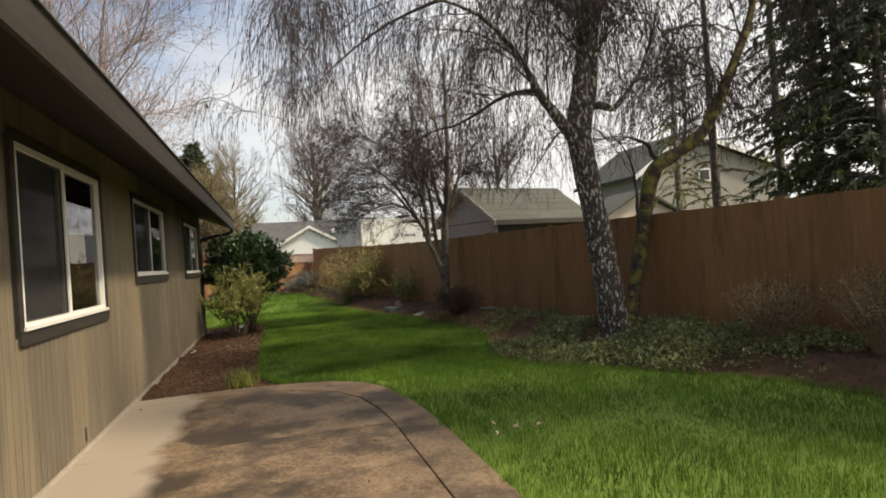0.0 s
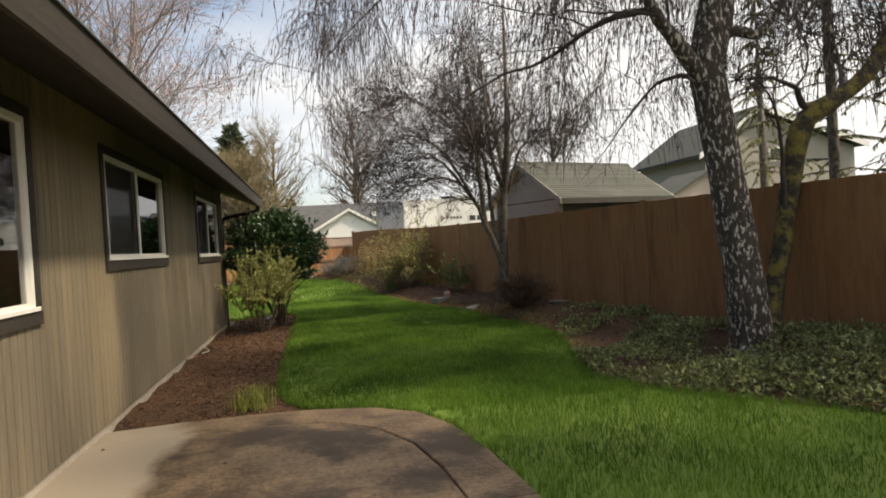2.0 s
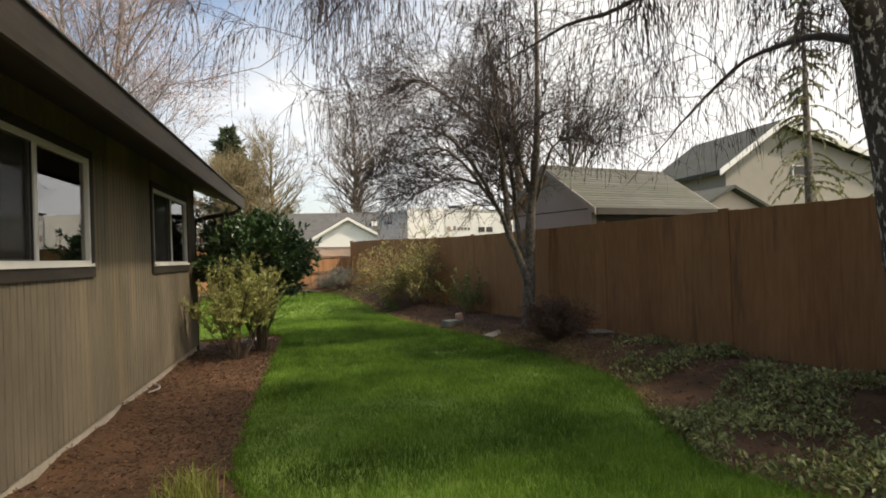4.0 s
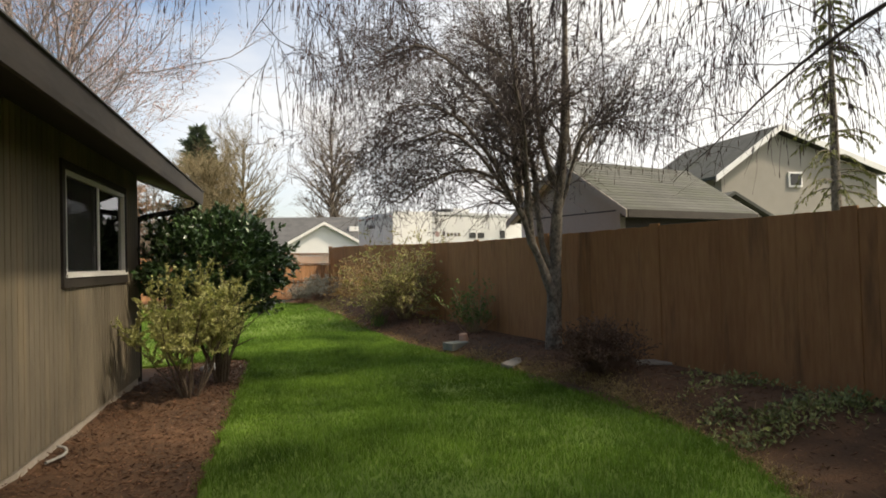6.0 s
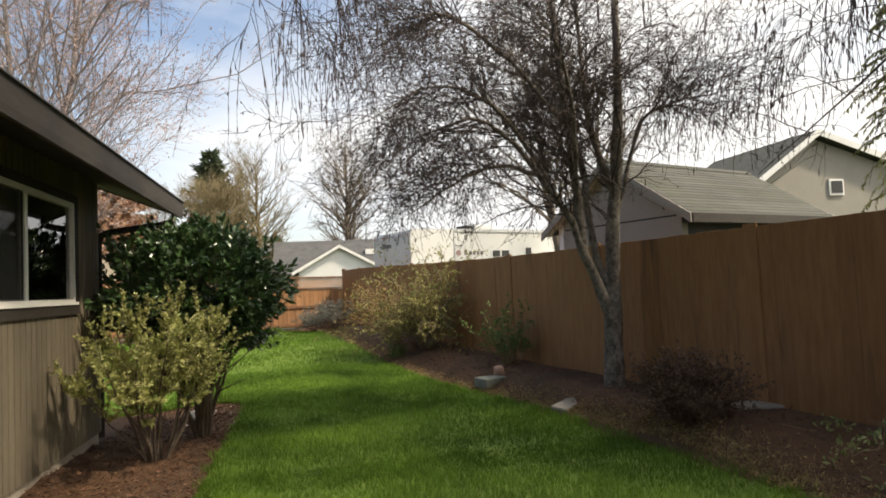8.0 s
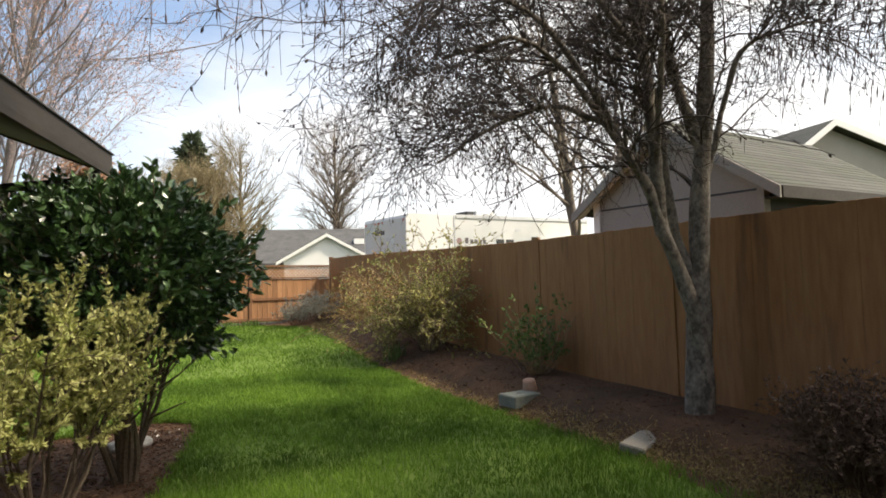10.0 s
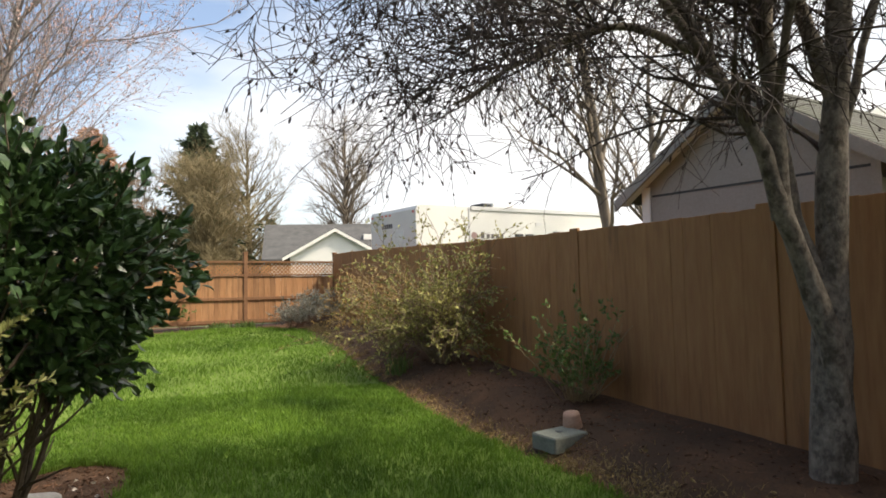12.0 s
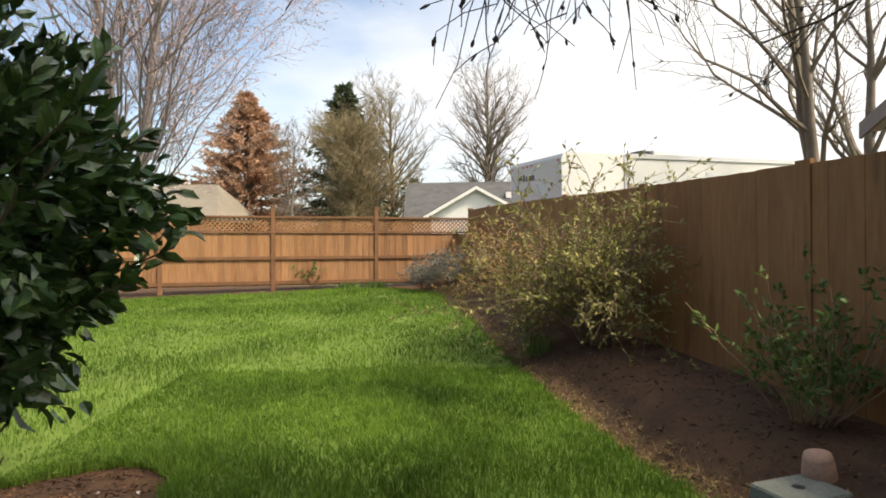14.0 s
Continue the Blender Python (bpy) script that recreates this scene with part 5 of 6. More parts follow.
# variegated shrub by the house corner
rg = np.random.default_rng(61)
vs = thing("variegated_shrub", on_soil(-0.26, 15.05), "open shrub with pale yellow-green variegated leaves on bare stems", "shrub")
P0 = stems_of(on_soil(-0.26, 15.05), 20, 1.45, 1.0, rg, 9, 0.13, (0.05, -0.01, 0.0), 0.6)
R0 = taper(rg.uniform(0.008, 0.017, 20), 9, 0.3)
S, D, r0 = sprout(P0, R0, 15, rg, 0.42, 1.0, (0.4, 1.1), 0.05)
P1 = grow(S, D, rg.uniform(0.15, 0.48, len(S)), 5, rg, 0.2, (0, 0, 0.05))
part("stem", Acc().tubes(P0, R0, 6).tubes(P1, taper(np.full(len(P1), 0.004), 5, 0.5), 3), M_STEM, vs, kind="stuff")
S, D, _ = sprout(P1, np.ones(P1.shape[:2]), 55, rg, 0.05, 1.0, (0.4, 1.3), 0.1)
part("leaf", Acc().leaves(S, D, rg.uniform(0.03, 0.055, len(S)), rg.uniform(0.015, 0.026, len(S)), rg), M_VARI, vs, kind="stuff")

# large dark camellia
rg = np.random.default_rng(62)
cm = thing("camellia_shrub", on_soil(0.0, 16.0), "big dense camellia bush with glossy dark green leaves", "shrub")
P0 = stems_of(on_soil(0.0, 16.0), 14, 1.3, 1.4, rg, 7, 0.1, (0, 0, 0.03), 0.5)
S, D, r0 = sprout(P0, np.ones(P0.shape[:2]) * 0.02, 6, rg, 0.4, 1.0, (0.3, 0.9), 0.1)
P1 = grow(S, D, rg.uniform(0.3, 0.7, len(S)), 5, rg, 0.15, (0, 0, 0.02))
part("stem", Acc().tubes(P0, taper(np.full(14, 0.025), 7, 0.4), 6).tubes(P1, taper(np.full(len(P1), 0.01), 5, 0.4), 4), M_STEM, cm, kind="stuff")
n_ = 12500
u = unit(rg.normal(size=(n_, 3)))
lump = np.array([0.94 + 0.62 * noise.noise((q[0] * 2.3 + 3, q[1] * 2.3, q[2] * 2.3)) + 0.26 * noise.noise((q[0] * 5, q[1] * 6 + 2, q[2] * 6)) for q in u])
rad = lump * rg.uniform(0.62, 1.0, n_) ** 0.5 * (1 + (rg.random(n_) < 0.04) * 0.10)
C = np.array([-0.05, 15.95, 1.49]) + u * rad[:, None] * np.array([0.83, 0.80, 0.69])
C[:, 2] = np.maximum(C[:, 2], 0.80 + rg.random(n_) * 0.25)
part("leaf", Acc().leaves(C, u + rg.normal(0, 0.6, u.shape) + np.array([0, 0, -0.1]), rg.uniform(0.06, 0.105, n_), rg.uniform(0.035, 0.055, n_), rg, 0.18, True), M_CAMELLIA, cm, kind="stuff")
u = unit(rg.normal(size=(130, 3)) + np.array([0, 0, 0.35]))                 # young shoots that stand out of the mass
C = np.array([-0.05, 15.95, 1.50]) + u * np.array([0.74, 0.72, 0.60])
C = C[C[:, 2] > 0.85]
u = unit(C - np.array([-0.05, 15.95, 1.25]))
Q = grow(C, u + np.array([0, 0, 0.45]), rg.uniform(0.12, 0.46, len(C)) * (1.15 - 0.5 * (u[:, 2] > 0.75)), 5, rg, 0.12, (0, 0, 0.05))
part("shoot", Acc().tubes(Q, taper(np.full(len(Q), 0.006), 5, 0.4), 4), M_STEM, cm, kind="stuff")
S, D, _ = sprout(Q, np.ones(Q.shape[:2]), 17, rg, 0.1, 1.0, (0.4, 1.1), 0.1)
part("young_leaf", Acc().leaves(S, D, rg.uniform(0.06, 0.11, len(S)), rg.uniform(0.03, 0.05, len(S)), rg, 0.18, True), M_CAMELLIA, cm, kind="stuff")


def twig_shrub(name, base, label, seed, n, height, lean, stem_m, leaf_m, leaf_n, leaf_size, side=8, pull=(0, 0, -0.06), wob=0.16, r=0.007, side_len=(0.2, 0.55), group="", short=0.7):
    """Many canes with side shoots and, on them, small leaves."""
    rg = np.random.default_rng(seed)
    sh = thing(name, base, label, "shrub", group)
    P0 = stems_of(base, n, height, 1.6, rg, 9, wob, pull, lean, short)
    P0[:, :, 2] = np.maximum(P0[:, :, 2], base[2] + 0.01)
    R0 = taper(rg.uniform(0.6, 1.2, n) * r, 9, 0.3)
    S, D, _ = sprout(P0, R0, side, rg, 0.3, 1.0, (0.4, 1.1), 0.1)
    P1 = grow(S, D, rg.uniform(*side_len, len(S)), 5, rg, 0.2, pull)
    part("cane", Acc().tubes(P0, R0, 5).tubes(P1, taper(np.full(len(P1), r * 0.4), 5, 0.5), 3), stem_m, sh, kind="stuff")
    if leaf_n:
        S, D, _ = sprout(P1, np.ones(P1.shape[:2]), leaf_n, rg, 0.1, 1.0, (0.4, 1.3), 0.1)
        part("leaf", Acc().leaves(S, D, rg.uniform(0.7, 1.3, len(S)) * leaf_size, leaf_size * 0.5, rg), leaf_m, sh, kind="stuff")
    return sh


twig_shrub("arching_shrub", on_soil(3.42, 20.6), "tangled arching shrub with new yellow-green leaves by the fence", 63, 85, 2.3, 0.62, mat("shrub_cane", (0.10, 0.072, 0.045), (0.26, 0.195, 0.125), 5, 0.9, 0.2), M_SPRING, 6, 0.058, 12, (0, 0, -0.095), 0.24, 0.009, (0.15, 0.5), "", 0.4)
twig_shrub("arching_shrub", on_soil(2.95, 22.0), "tawny twiggy shrub with orange-tinged new leaves", 64, 60, 1.5, 0.62, M_TAN, mat("orange_leaf", (0.26, 0.15, 0.05), (0.40, 0.27, 0.09), 2, 0.6, 0, 12, vary=0.3, sss=0.25), 6, 0.045, 11, (0, 0, -0.09), 0.17, 0.007)
twig_shrub("hydrangea_shrub", on_soil(4.42, 13.6), "dormant dark brown twiggy hydrangea without leaves", 65, 170, 0.64, 0.85, M_DEAD, M_DEAD, 4, 0.035, 7, (0, 0, 0.0), 0.2, 0.005, (0.08, 0.2))
twig_shrub("leafing_hydrangea", on_soil(4.15, 17.95), "low shrub of tan canes with fresh green leaves", 66, 52, 1.05, 0.98, M_TAN, M_GREENLEAF, 6, 0.055, 4, (0, 0, 0.085), 0.10, 0.007, (0.06, 0.2), "", 0.35)
twig_shrub("grey_shrub", on_soil(1.35, 28.0), "rounded grey-leaved shrub in the back corner", 67, 60, 0.75, 0.9, M_DEAD, M_SAGE, 9, 0.04, 8, (0, 0, 0.02), 0.15, 0.004, (0.08, 0.2), "grey shrubs")
twig_shrub("grey_shrub", on_soil(1.95, 27.2), "rounded grey-leaved shrub against the fence", 68, 60, 0.85, 0.9, M_DEAD, M_SAGE, 9, 0.04, 8, (0, 0, 0.02), 0.15, 0.004, (0.08, 0.2), "grey shrubs")
twig_shrub("dry_perennial", on_soil(5.9, 6.3), "beige dry stalks of a dormant perennial in the bed", 69, 150, 0.8, 0.6, M_TAN, M_DEAD, 3, 0.03, 5, (0, 0, 0.02), 0.12, 0.004, (0.06, 0.18), "dry perennials")
twig_shrub("dry_perennial", on_soil(6.3, 5.2), "tall pale dry stalks of a dormant perennial", 70, 150, 0.95, 0.6, M_TAN, M_DEAD, 3, 0.03, 5, (0, 0, 0.02), 0.12, 0.004, (0.06, 0.18), "dry perennials")
twig_shrub("small_shrub", on_soil(-1.35, 29.2), "small shrub with fresh green leaves at the back fence", 71, 14, 0.75, 0.6, M_TAN, M_GREENLEAF, 9, 0.07, 5, (0, 0, 0.02), 0.12, 0.005, (0.1, 0.25))


def blades(cx, cy, cz, h, w, rg, lean=0.35):
    """Two-piece grass blades as one array of points and faces."""
    n = len(cx)
    az = rg.uniform(0, 2 * math.pi, n)
    s = np.stack([np.cos(az), np.sin(az), 0 * az], 1) * (w / 2)[:, None]
    az2 = rg.uniform(0, 2 * math.pi, n)
    ln = np.abs(rg.normal(0, lean, n)) * h
    tip = np.stack([np.cos(az2) * ln, np.sin(az2) * ln, h * 0.95], 1)
    mid = np.stack([np.cos(az2) * ln * 0.32, np.sin(az2) * ln * 0.32, h * 0.58], 1)
    b = np.stack([cx, cy, cz], 1)
    v = np.stack([b - s, b + s, b + mid + s * 0.75, b + mid - s * 0.75, b + tip], 1).reshape(-1, 3)
    i = np.arange(n)[:, None] * 5
    return v, i + np.array([0, 1, 2, 3]), i + np.array([3, 2, 4])


def tuft_thing(name, x, y, n, h, w, material, label, seed, spread=0.12, category="plant", group=""):
    rg = np.random.default_rng(seed)
    a = Acc()
    v, q, t = blades(x + rg.normal(0, spread, n), y + rg.normal(0, spread, n), np.full(n, ground_z(x, y)), h * rg.uniform(0.6, 1.1, n), np.full(n, w), rg, 0.4)
    a.add_many(v, q)
    a.f.extend(t)
    return solo(name, a, material, label, category, group, "stuff")


M_TUFT = mat("tuft_blade", (0.16, 0.19, 0.04), (0.30, 0.31, 0.08), 4, 0.6, 0, 20, vary=0.3, sss=0.3)
tuft_thing("grass_tuft", 0.10, 9.0, 170, 0.26, 0.010, M_TUFT, "tuft of yellow-green grass in the mulch by the patio", 81, 0.10)
tuft_thing("daffodil_clump", 2.85, 20.9, 60, 0.36, 0.016, M_GREENLEAF, "clump of green strap leaves under the arching shrub", 82, 0.08)
tuft_thing("low_green_clump", -0.5, 29.0, 160, 0.20, 0.02, M_GREENLEAF, "low green foliage along the back fence", 83, 0.14, "plant", "low green clumps")
tuft_thing("low_green_clump", 0.15, 28.9, 160, 0.22, 0.02, M_GREENLEAF, "low dark green foliage by the fence post", 84, 0.14, "plant", "low green clumps")

# ---- lawn blades ----
rg = np.random.default_rng(90)
pts = []
for x0, x1, y0, y1, n in ((1.8, 7.0, 2.5, 9.0, 66000), (0.2, 4.4, 8.0, 14.0, 96000), (-0.8, 4.0, 13.5, 20.5, 100000), (-6.0, 3.2, 17.4, 28.6, 90000)):
    px, py = rg.uniform(x0, x1, n), rg.uniform(y0, y1, n)
    k = inside(px, py, lawn_poly)
    pts.append(np.stack([px[k], py[k]], 1))
pts = np.concatenate(pts)
lush = np.array([noise.noise((p[0] * 0.9, p[1] * 0.7, 4.0)) + 0.5 * noise.noise((p[0] * 3.1, p[1] * 2.6, 9.0)) for p in pts])
hgt = np.clip(0.060 + 0.045 * lush, 0.02, 0.15) * rg.uniform(0.55, 1.25, len(pts)) * np.where((pts[:, 1] < 9.5) & (pts[:, 0] > 1.9), 1.35, 1.0)
dist = np.clip((pts[:, 1] - 12) / 14, 0, 1)
v, q, t = blades(pts[:, 0], pts[:, 1], rise(pts[:, 1]) - 0.004, hgt, 0.0055 + 0.006 * dist, rg, 0.6)
a = Acc()
a.add_many(v, q)
a.f.extend(t)
solo("grass", a, M_BLADE, "dense fresh green grass blades", "grass", kind="stuff")
# tall tufts along the patio's rim and the lawn's edges
seg = np.array(lawn_poly)
ii = rg.integers(0, len(seg), 16000)
ex = seg[ii] + rg.normal(0, 0.03, (16000, 2))
ok = (ex[:, 1] > 2) & (ex[:, 1] < 28.5) & (ex[:, 0] > -3)
ex = ex[ok]
v, q, t = blades(ex[:, 0], ex[:, 1], rise(ex[:, 1]) - 0.02, rg.uniform(0.04, 0.10, len(ex)), np.full(len(ex), 0.006), rg, 0.6)
a = Acc()
a.add_many(v, q)
a.f.extend(t)
solo("edge_grass", a, M_BLADE, "longer grass blades hanging over the lawn's edges", "grass", kind="stuff")

# dead grass along the bed's edge
M_STRAW = mat("dead_grass", (0.17, 0.115, 0.045), (0.33, 0.24, 0.10), 3, 0.8, 0, 20, vary=0.3)
rim = seg[(seg[:, 1] > 9) & (seg[:, 1] < 28) & (seg[:, 0] > 1.0)]
ex = rim[rg.integers(0, len(rim), 17000)] + np.stack([np.abs(rg.normal(0.0, 0.16, 17000)) - 0.03, rg.normal(0, 0.09, 17000)], 1)
v, q, t = blades(ex[:, 0], ex[:, 1], np.array([ground_z(x, y) for x, y in ex]), rg.uniform(0.02, 0.05, len(ex)), np.full(len(ex), 0.006), rg, 1.4)
a = Acc()
a.add_many(v, q)
a.f.extend(t)
solo("dead_grass", a, M_STRAW, "straw-coloured dead grass along the bed's edge", "grass", kind="stuff")

ex = rim[rg.integers(0, len(rim), 4200)] + np.stack([np.abs(rg.normal(0.0, 0.13, 4200)), rg.normal(0, 0.09, 4200)], 1)
C = np.stack([ex[:, 0], ex[:, 1], [ground_z(x, y) + 0.012 for x, y in ex]], 1)
D = np.stack([rg.normal(size=len(C)), rg.normal(size=len(C)), rg.normal(0, 0.3, len(C))], 1)
solo("leaf_litter", Acc().leaves(C, D, rg.uniform(0.02, 0.055, len(C)), rg.uniform(0.012, 0.026, len(C)), rg, 0.4), M_STRAW, "tan leaf litter along the lawn's edge", "litter", kind="stuff")

# ---- mulch chips ----
rg = np.random.default_rng(91)
n = 42000
px, py = np.concatenate([rg.uniform(-1.0, 0.45, n // 3), rg.uniform(1.4, 6.6, n - n // 3)]), np.concatenate([rg.uniform(8.4, 18.2, n // 3), rg.uniform(5.0, 29.0, n - n // 3)])
ok = ~inside(px, py, lawn_poly) & (px < 4.66 - 0.176 * (py - 16.9)) & ~inside(px, py, PATIO)
px, py = px[ok], py[ok]
C = np.stack([px, py, [ground_z(x, y) + 0.006 for x, y in zip(px, py)]], 1)
D = np.stack([rg.normal(size=len(C)), rg.normal(size=len(C)), rg.normal(0, 0.25, len(C))], 1)
solo("mulch_chips", Acc().leaves(C, D, rg.uniform(0.02, 0.07, len(C)), rg.uniform(0.008, 0.02, len(C)), rg, 0.4), M_CHIP, "loose bark chips and dead leaves on the beds", "mulch", kind="stuff")

# ---- ground cover under the birch ----
rg = np.random.default_rng(92)
n = 46000
px, py = rg.uniform(3.5, 6.6, n), rg.uniform(5.2, 12.8, n)
dens = np.array([noise.noise((x * 1.1, y * 1.1, 2.0)) + 0.6 * noise.noise((x * 3.0, y * 3.0, 5.0)) for x, y in zip(px, py)])
front = np.exp(-((py - 8.0 + 0.55 * (px - 4.6)) / 1.5) ** 2)
ok = ~inside(px, py, lawn_poly) & (px < 4.60 - 0.176 * (py - 16.9)) & (dens + 0.9 * front - 0.45 + 0.26 * ((py > 9.2) & (py < 12.4)) > rg.uniform(-0.25, 0.35, n))
px, py, dens = px[ok], py[ok], dens[ok]
C = np.stack([px, py, [ground_z(x, y) for x, y in zip(px, py)]], 1)
C[:, 2] += np.clip(0.06 + 0.10 * dens + 0.12 * front[ok], 0.02, 0.26) * rg.uniform(0.25, 1.1, len(C))
D = rg.normal(size=C.shape) + np.array([0, 0, 0.5])
solo("ground_cover", Acc().leaves(C, D, rg.uniform(0.03, 0.068, len(C)), rg.uniform(0.018, 0.034, len(C)), rg, 0.2), M_IVY, "trailing evergreen ground cover round the birch", "ground cover", kind="stuff")


S = C[rg.integers(0, len(C), 700)]
S[:, 2] -= 0.05
P_ = grow(S, np.stack([rg.normal(0, 0.8, 700), rg.normal(0, 0.8, 700), rg.uniform(0.1, 1.0, 700)], 1), rg.uniform(0.08, 0.26, 700), 4, rg, 0.25, (0, 0, -0.1))
solo("dry_stalks", Acc().tubes(P_, np.full((700, 4), 0.0022), 3), M_TAN, "dry tan stalks among the ground cover", "stalks", kind="stuff")


# ---- stones and small things ----
def rock(name, x, y, z, sx, sy, sz, material, label, seed, group="", category="stone"):
    bm = bmesh.new()
    bmesh.ops.create_icosphere(bm, subdivisions=3, radius=1.0)
    for vv in bm.verts:
        k = 1 + 0.16 * noise.noise(vv.co * 1.4 + Vector((seed, 0, 0))) + 0.05 * noise.noise(vv.co * 5)
        vv.co = Vector((vv.co.x * sx * k, vv.co.y * sy * k, max(-0.4, vv.co.z) * sz * k))
    me = bpy.data.meshes.new(name)
    bm.to_mesh(me)
    bm.free()
    me.materials.append(material)
    ob = new(name, me)
    ob.matrix_basis = pose(x, y, z, 0, 0, seed * 31)
    return tagged(ob, label, category, group)


rock("stone", -0.20, 17.0, 0.0, 0.20, 0.13, 0.07, M_STONE, "flat grey stone half sunk in the mulch", 1)


def paver(x, y, w, d, turn, tilt):
    a = bevel_box(w, d, 0.06, 0.012)
    ob = new("stepping_stone", a.mesh("stepping_stone", M_PAVER))
    sx, sy = (ground_z(x + 0.2, y) - ground_z(x - 0.2, y)) / 0.4, (ground_z(x, y + 0.2) - ground_z(x, y - 0.2)) / 0.4
    lie = Vector((-sx, -sy, 1)).to_track_quat("Z", "Y").to_matrix().to_4x4()
    ob.matrix_basis = Matrix.Translation((x, y, ground_z(x, y) - 0.03)) @ Matrix.Identity(4).lerp(lie, 0.35) @ pose(0, 0, 0, tilt, 0, turn)
    return tagged(ob, "rectangular concrete stepping stone lying in the soil", "stepping stone", "stepping stones")


paver(5.18, 13.75, 0.40, 0.26, 35, 1)
paver(3.93, 15.18, 0.34, 0.22, 55, 2)
blk = new("concrete_block", bevel_box(0.36, 0.28, 0.12, 0.012).mesh("concrete_block", M_BLOCK))
blk.matrix_basis = pose(3.60, 17.05, ground_z(3.60, 17.05) - 0.03, 0, 0, 20)
tagged(blk, "square grey-green concrete block with a small hole", "concrete block")
part("hole", Acc().prism([(3.60 + 0.03 * math.cos(a_), 17.06 + 0.03 * math.sin(a_)) for a_ in np.linspace(0, 2 * math.pi, 11)[:-1]], ground_z(3.60, 17.05) + 0.07, ground_z(3.60, 17.05) + 0.0915), M_DARK, blk)
jar = new("stone_cylinder", Acc().tubes(np.array([(0, 0, 0), (0, 0, 0.01), (0, 0, 0.11), (0, 0, 0.13), (0, 0, 0.131)]), np.array([0.078, 0.083, 0.070, 0.064, 0.001]), 20).mesh("stone_cylinder", M_BRICK, True))
jar.matrix_basis = pose(3.78, 17.2, ground_z(3.78, 17.2) - 0.012, 6, -8, 0)
tagged(jar, "short pinkish tapered clay cylinder standing on the soil", "stone")
rg = np.random.default_rng(95)
for k in range(16):
    cx, cy = rg.uniform(-0.35, 0.35), rg.uniform(16.4, 17.6)
    pet = Acc()
    pet.leaves(np.array([(cx, cy, ground_z(cx, cy) + 0.012)]), np.array([(rg.normal(), rg.normal(), 0.1)]), rg.uniform(0.03, 0.06), 0.03, rg, 0.3)
    solo("fallen_petal", pet, M_PETAL, "pale fallen petal on the mulch", "petal", "fallen petals")
dl = Acc()
pl_ = smooth_line([(-0.97, 12.80, 0.07), (-0.90, 12.78, 0.05), (-0.86, 12.62, 0.04), (-0.93, 12.42, 0.04)], 8)
dl.tubes(pl_, np.full(8, 0.012), 8)
solo("drain_pipe", dl, M_STONE, "short grey drain pipe by the foundation", "pipe", smooth=True)
for k in range(9):
    cx, cy = rg.uniform(-0.9, 1.4), rg.uniform(4.2, 8.2)
    pet = Acc()
    pet.leaves(np.array([(cx, cy, 0.034)]), np.array([(rg.normal(), rg.normal(), 0.05)]), rg.uniform(0.03, 0.06), 0.02, rg, 0.35)
    solo("fallen_leaf", pet, M_CHIP, "small brown dead leaf on the concrete", "leaf", "fallen leaves")

for k in range(8):
    cx, cy = rg.normal(2.45, 0.16), rg.normal(5.2, 0.12)
    pet = Acc()
    pet.leaves(np.array([(cx, cy, 0.075)]), np.array([(rg.normal(), rg.normal(), 0.2)]), rg.uniform(0.04, 0.07), 0.035, rg, 0.3, True)
    solo("fallen_leaf", pet, M_DRYLEAF, "pale dry leaf caught in the grass", "leaf", "leaves on the lawn")

# ---- boards, last ----
r = random.Random(5)
# siding boards between the grooves
SW = 0.1022
cache = {}


def board_mesh(key, sx, sy, sz, material, bev):
    if key not in cache:
        cache[key] = bevel_box(sx, sy, sz, bev).mesh(key[0], material)
    return cache[key]


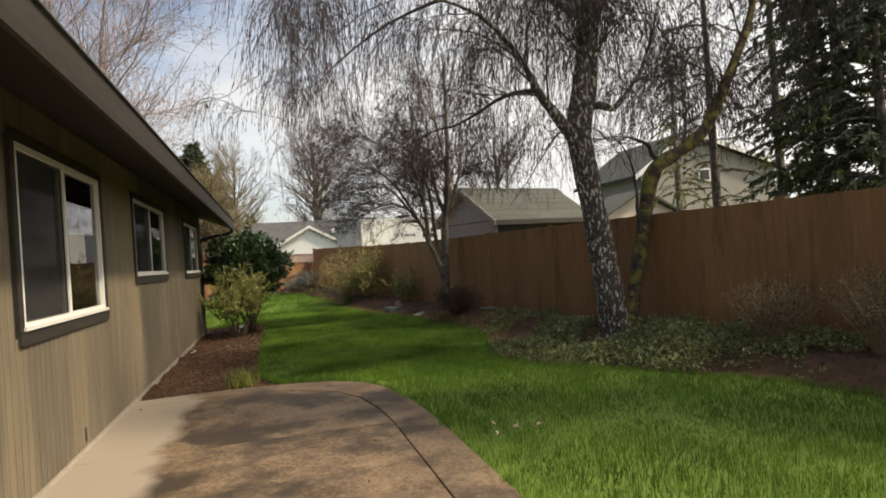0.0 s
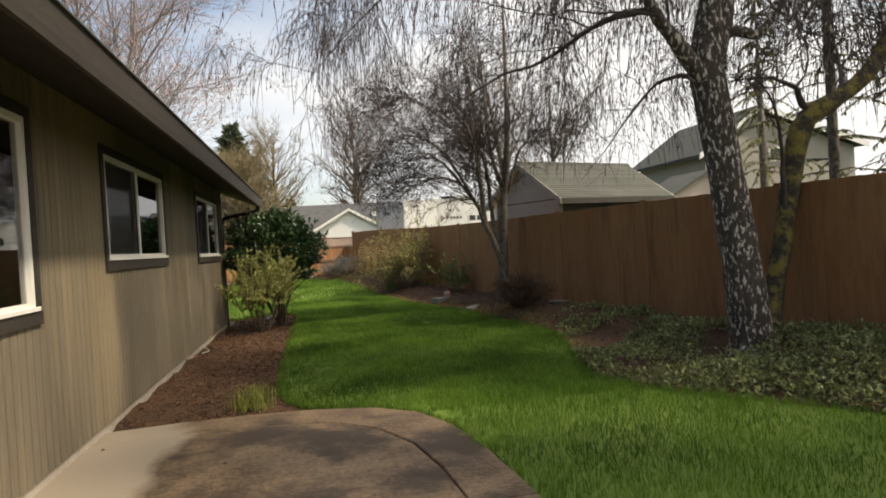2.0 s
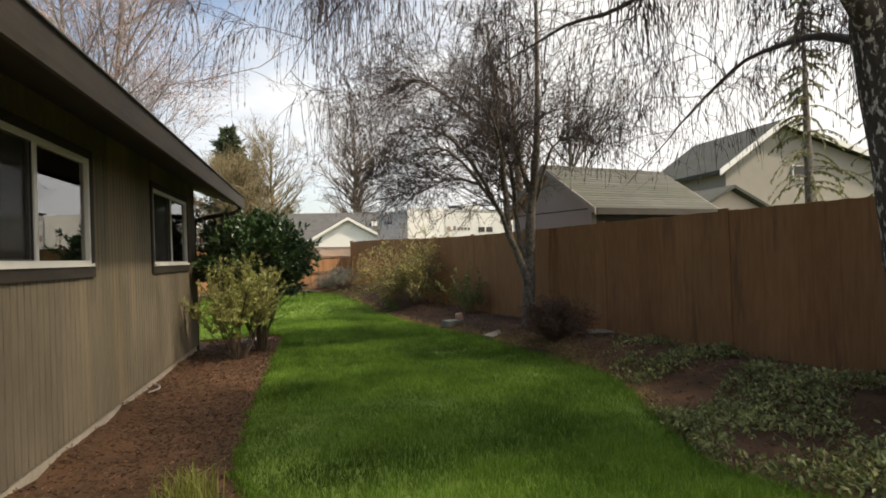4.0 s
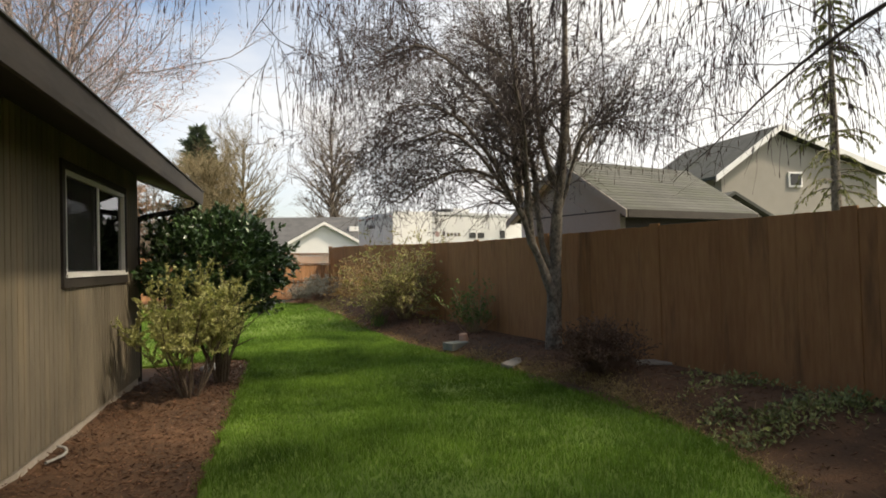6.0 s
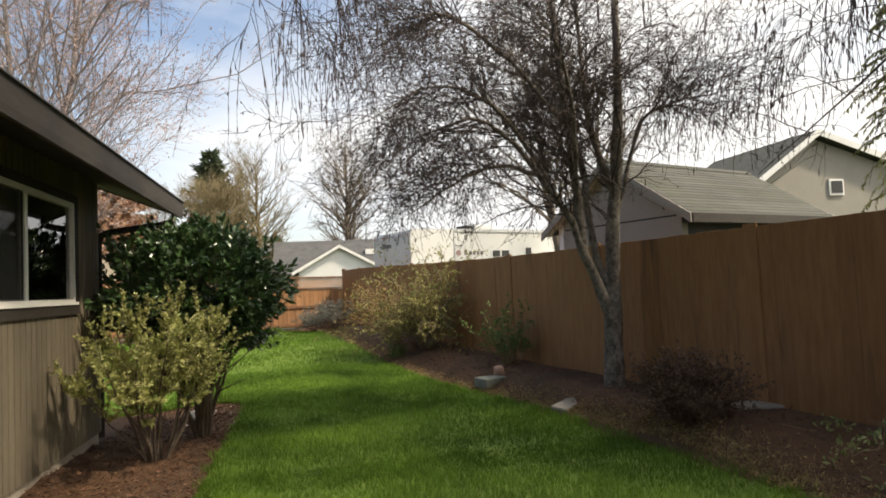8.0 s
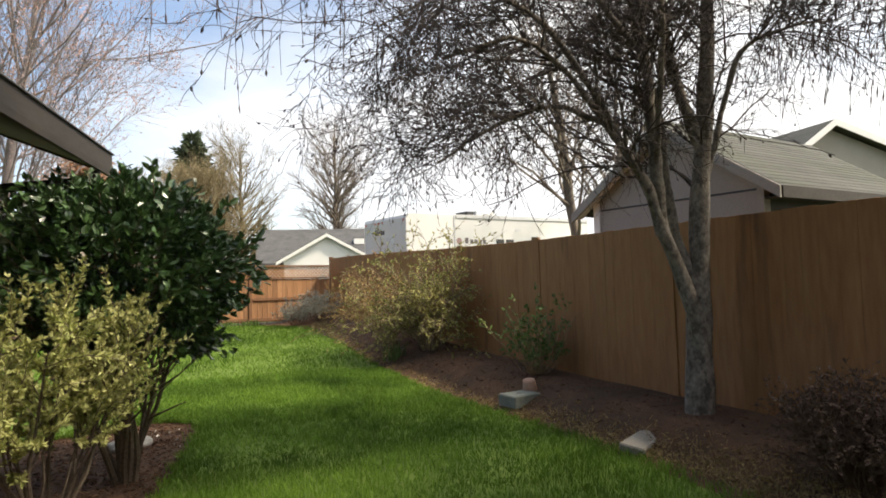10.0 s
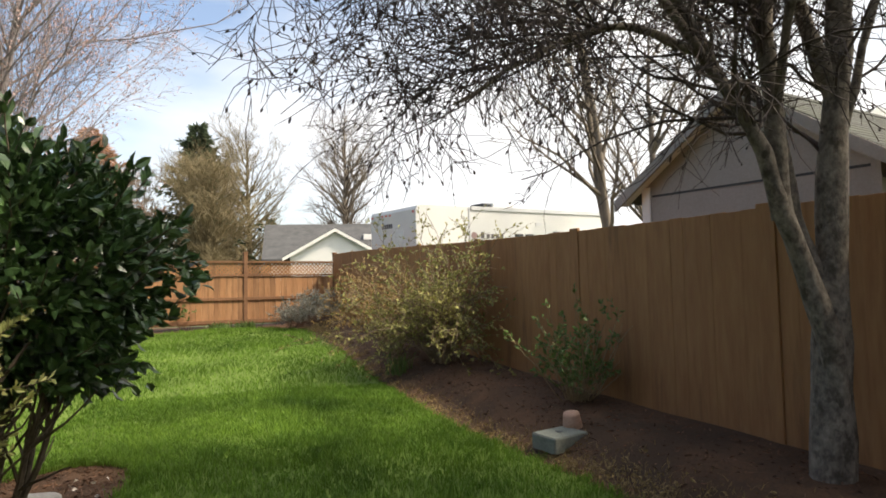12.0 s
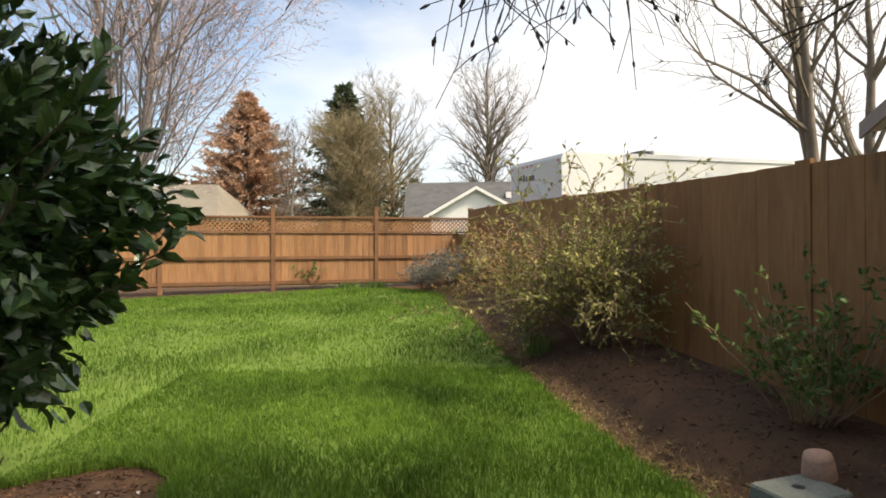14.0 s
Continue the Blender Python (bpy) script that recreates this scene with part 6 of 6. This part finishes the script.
y = HY0 + SW / 2
while y < HY1:
    spans = [(0.10, WTOP)]
    for y0, y1, z0, z1 in WINDOWS:
        if y + SW / 2 > y0 - 0.05 and y - SW / 2 < y1 + 0.05:
            spans = [(0.10, z0 - 0.05), (z1 + 0.04, WTOP)]
    for z0, z1 in spans:
        if y > 2.5:
            piece("siding_board", board_mesh(("siding", round(z0, 3), round(z1, 3)), 0.014, SW - 0.014, z1 - z0, M_SIDING, 0.003), wall, pose(WX - 0.007, y, z0))
    y += SW
solo("siding_rest", Acc().box((WX - 0.011, HY0, 0.10), (WX, 2.45, WTOP)), M_SIDING, "taupe siding near the patio's hind end", "wall", kind="structure")

# boards of the back fence
for bay, a, b in bays:
    n = round((b - a) / 0.145)
    wd = (b - a) / n
    for i in range(n):
        me = board_mesh(("board", round(wd, 3)), wd - 0.004, 0.020, 1.225, M_CEDAR, 0.003)
        o = piece("board", me, bay, Matrix())
        o.matrix_basis = pose(a + wd * (i + 0.5), BY + r.uniform(-0.0025, 0.0025), 0.045 + r.uniform(-0.004, 0.002), 0, 0, r.uniform(-0.5, 0.5))

back_fence.matrix_basis = pose(2.43, 30.14, 0.245, 0, 0.9, 17.3) @ Matrix.Translation((-2.30, -BY, 0)) @ Matrix.Translation(back_fence.location)      # runs askew to the house, falling a little

# boards of the long fence, in panels between covered joints
wd, s, i = 0.150, 0.0, 0
length = (FY1 - FY0) / math.cos(ang)
while s < length - 0.1:
    y = FY0 + (s + wd / 2) * math.cos(ang)
    big = i % 16 == 3
    me = board_mesh(("fence_board", big), 0.022 if not big else 0.034, wd - 0.0012, 1.87 if not big else 1.90, M_FENCE, 0.0015)
    o = piece("board", me, long_fence, Matrix())
    o.matrix_parent_inverse = Matrix()
    o.matrix_basis = pose(fence_x(y) - fence_x(11) + r.uniform(-0.002, 0.002) - (0.006 if big else 0), y - 11, FTOP - 1.87 - 0.2 + 0.8 * float(rise(y)) + r.uniform(-0.004, 0.004), 0, 0, math.degrees(ang) + r.uniform(-0.4, 0.4))
    s += wd
    i += 1
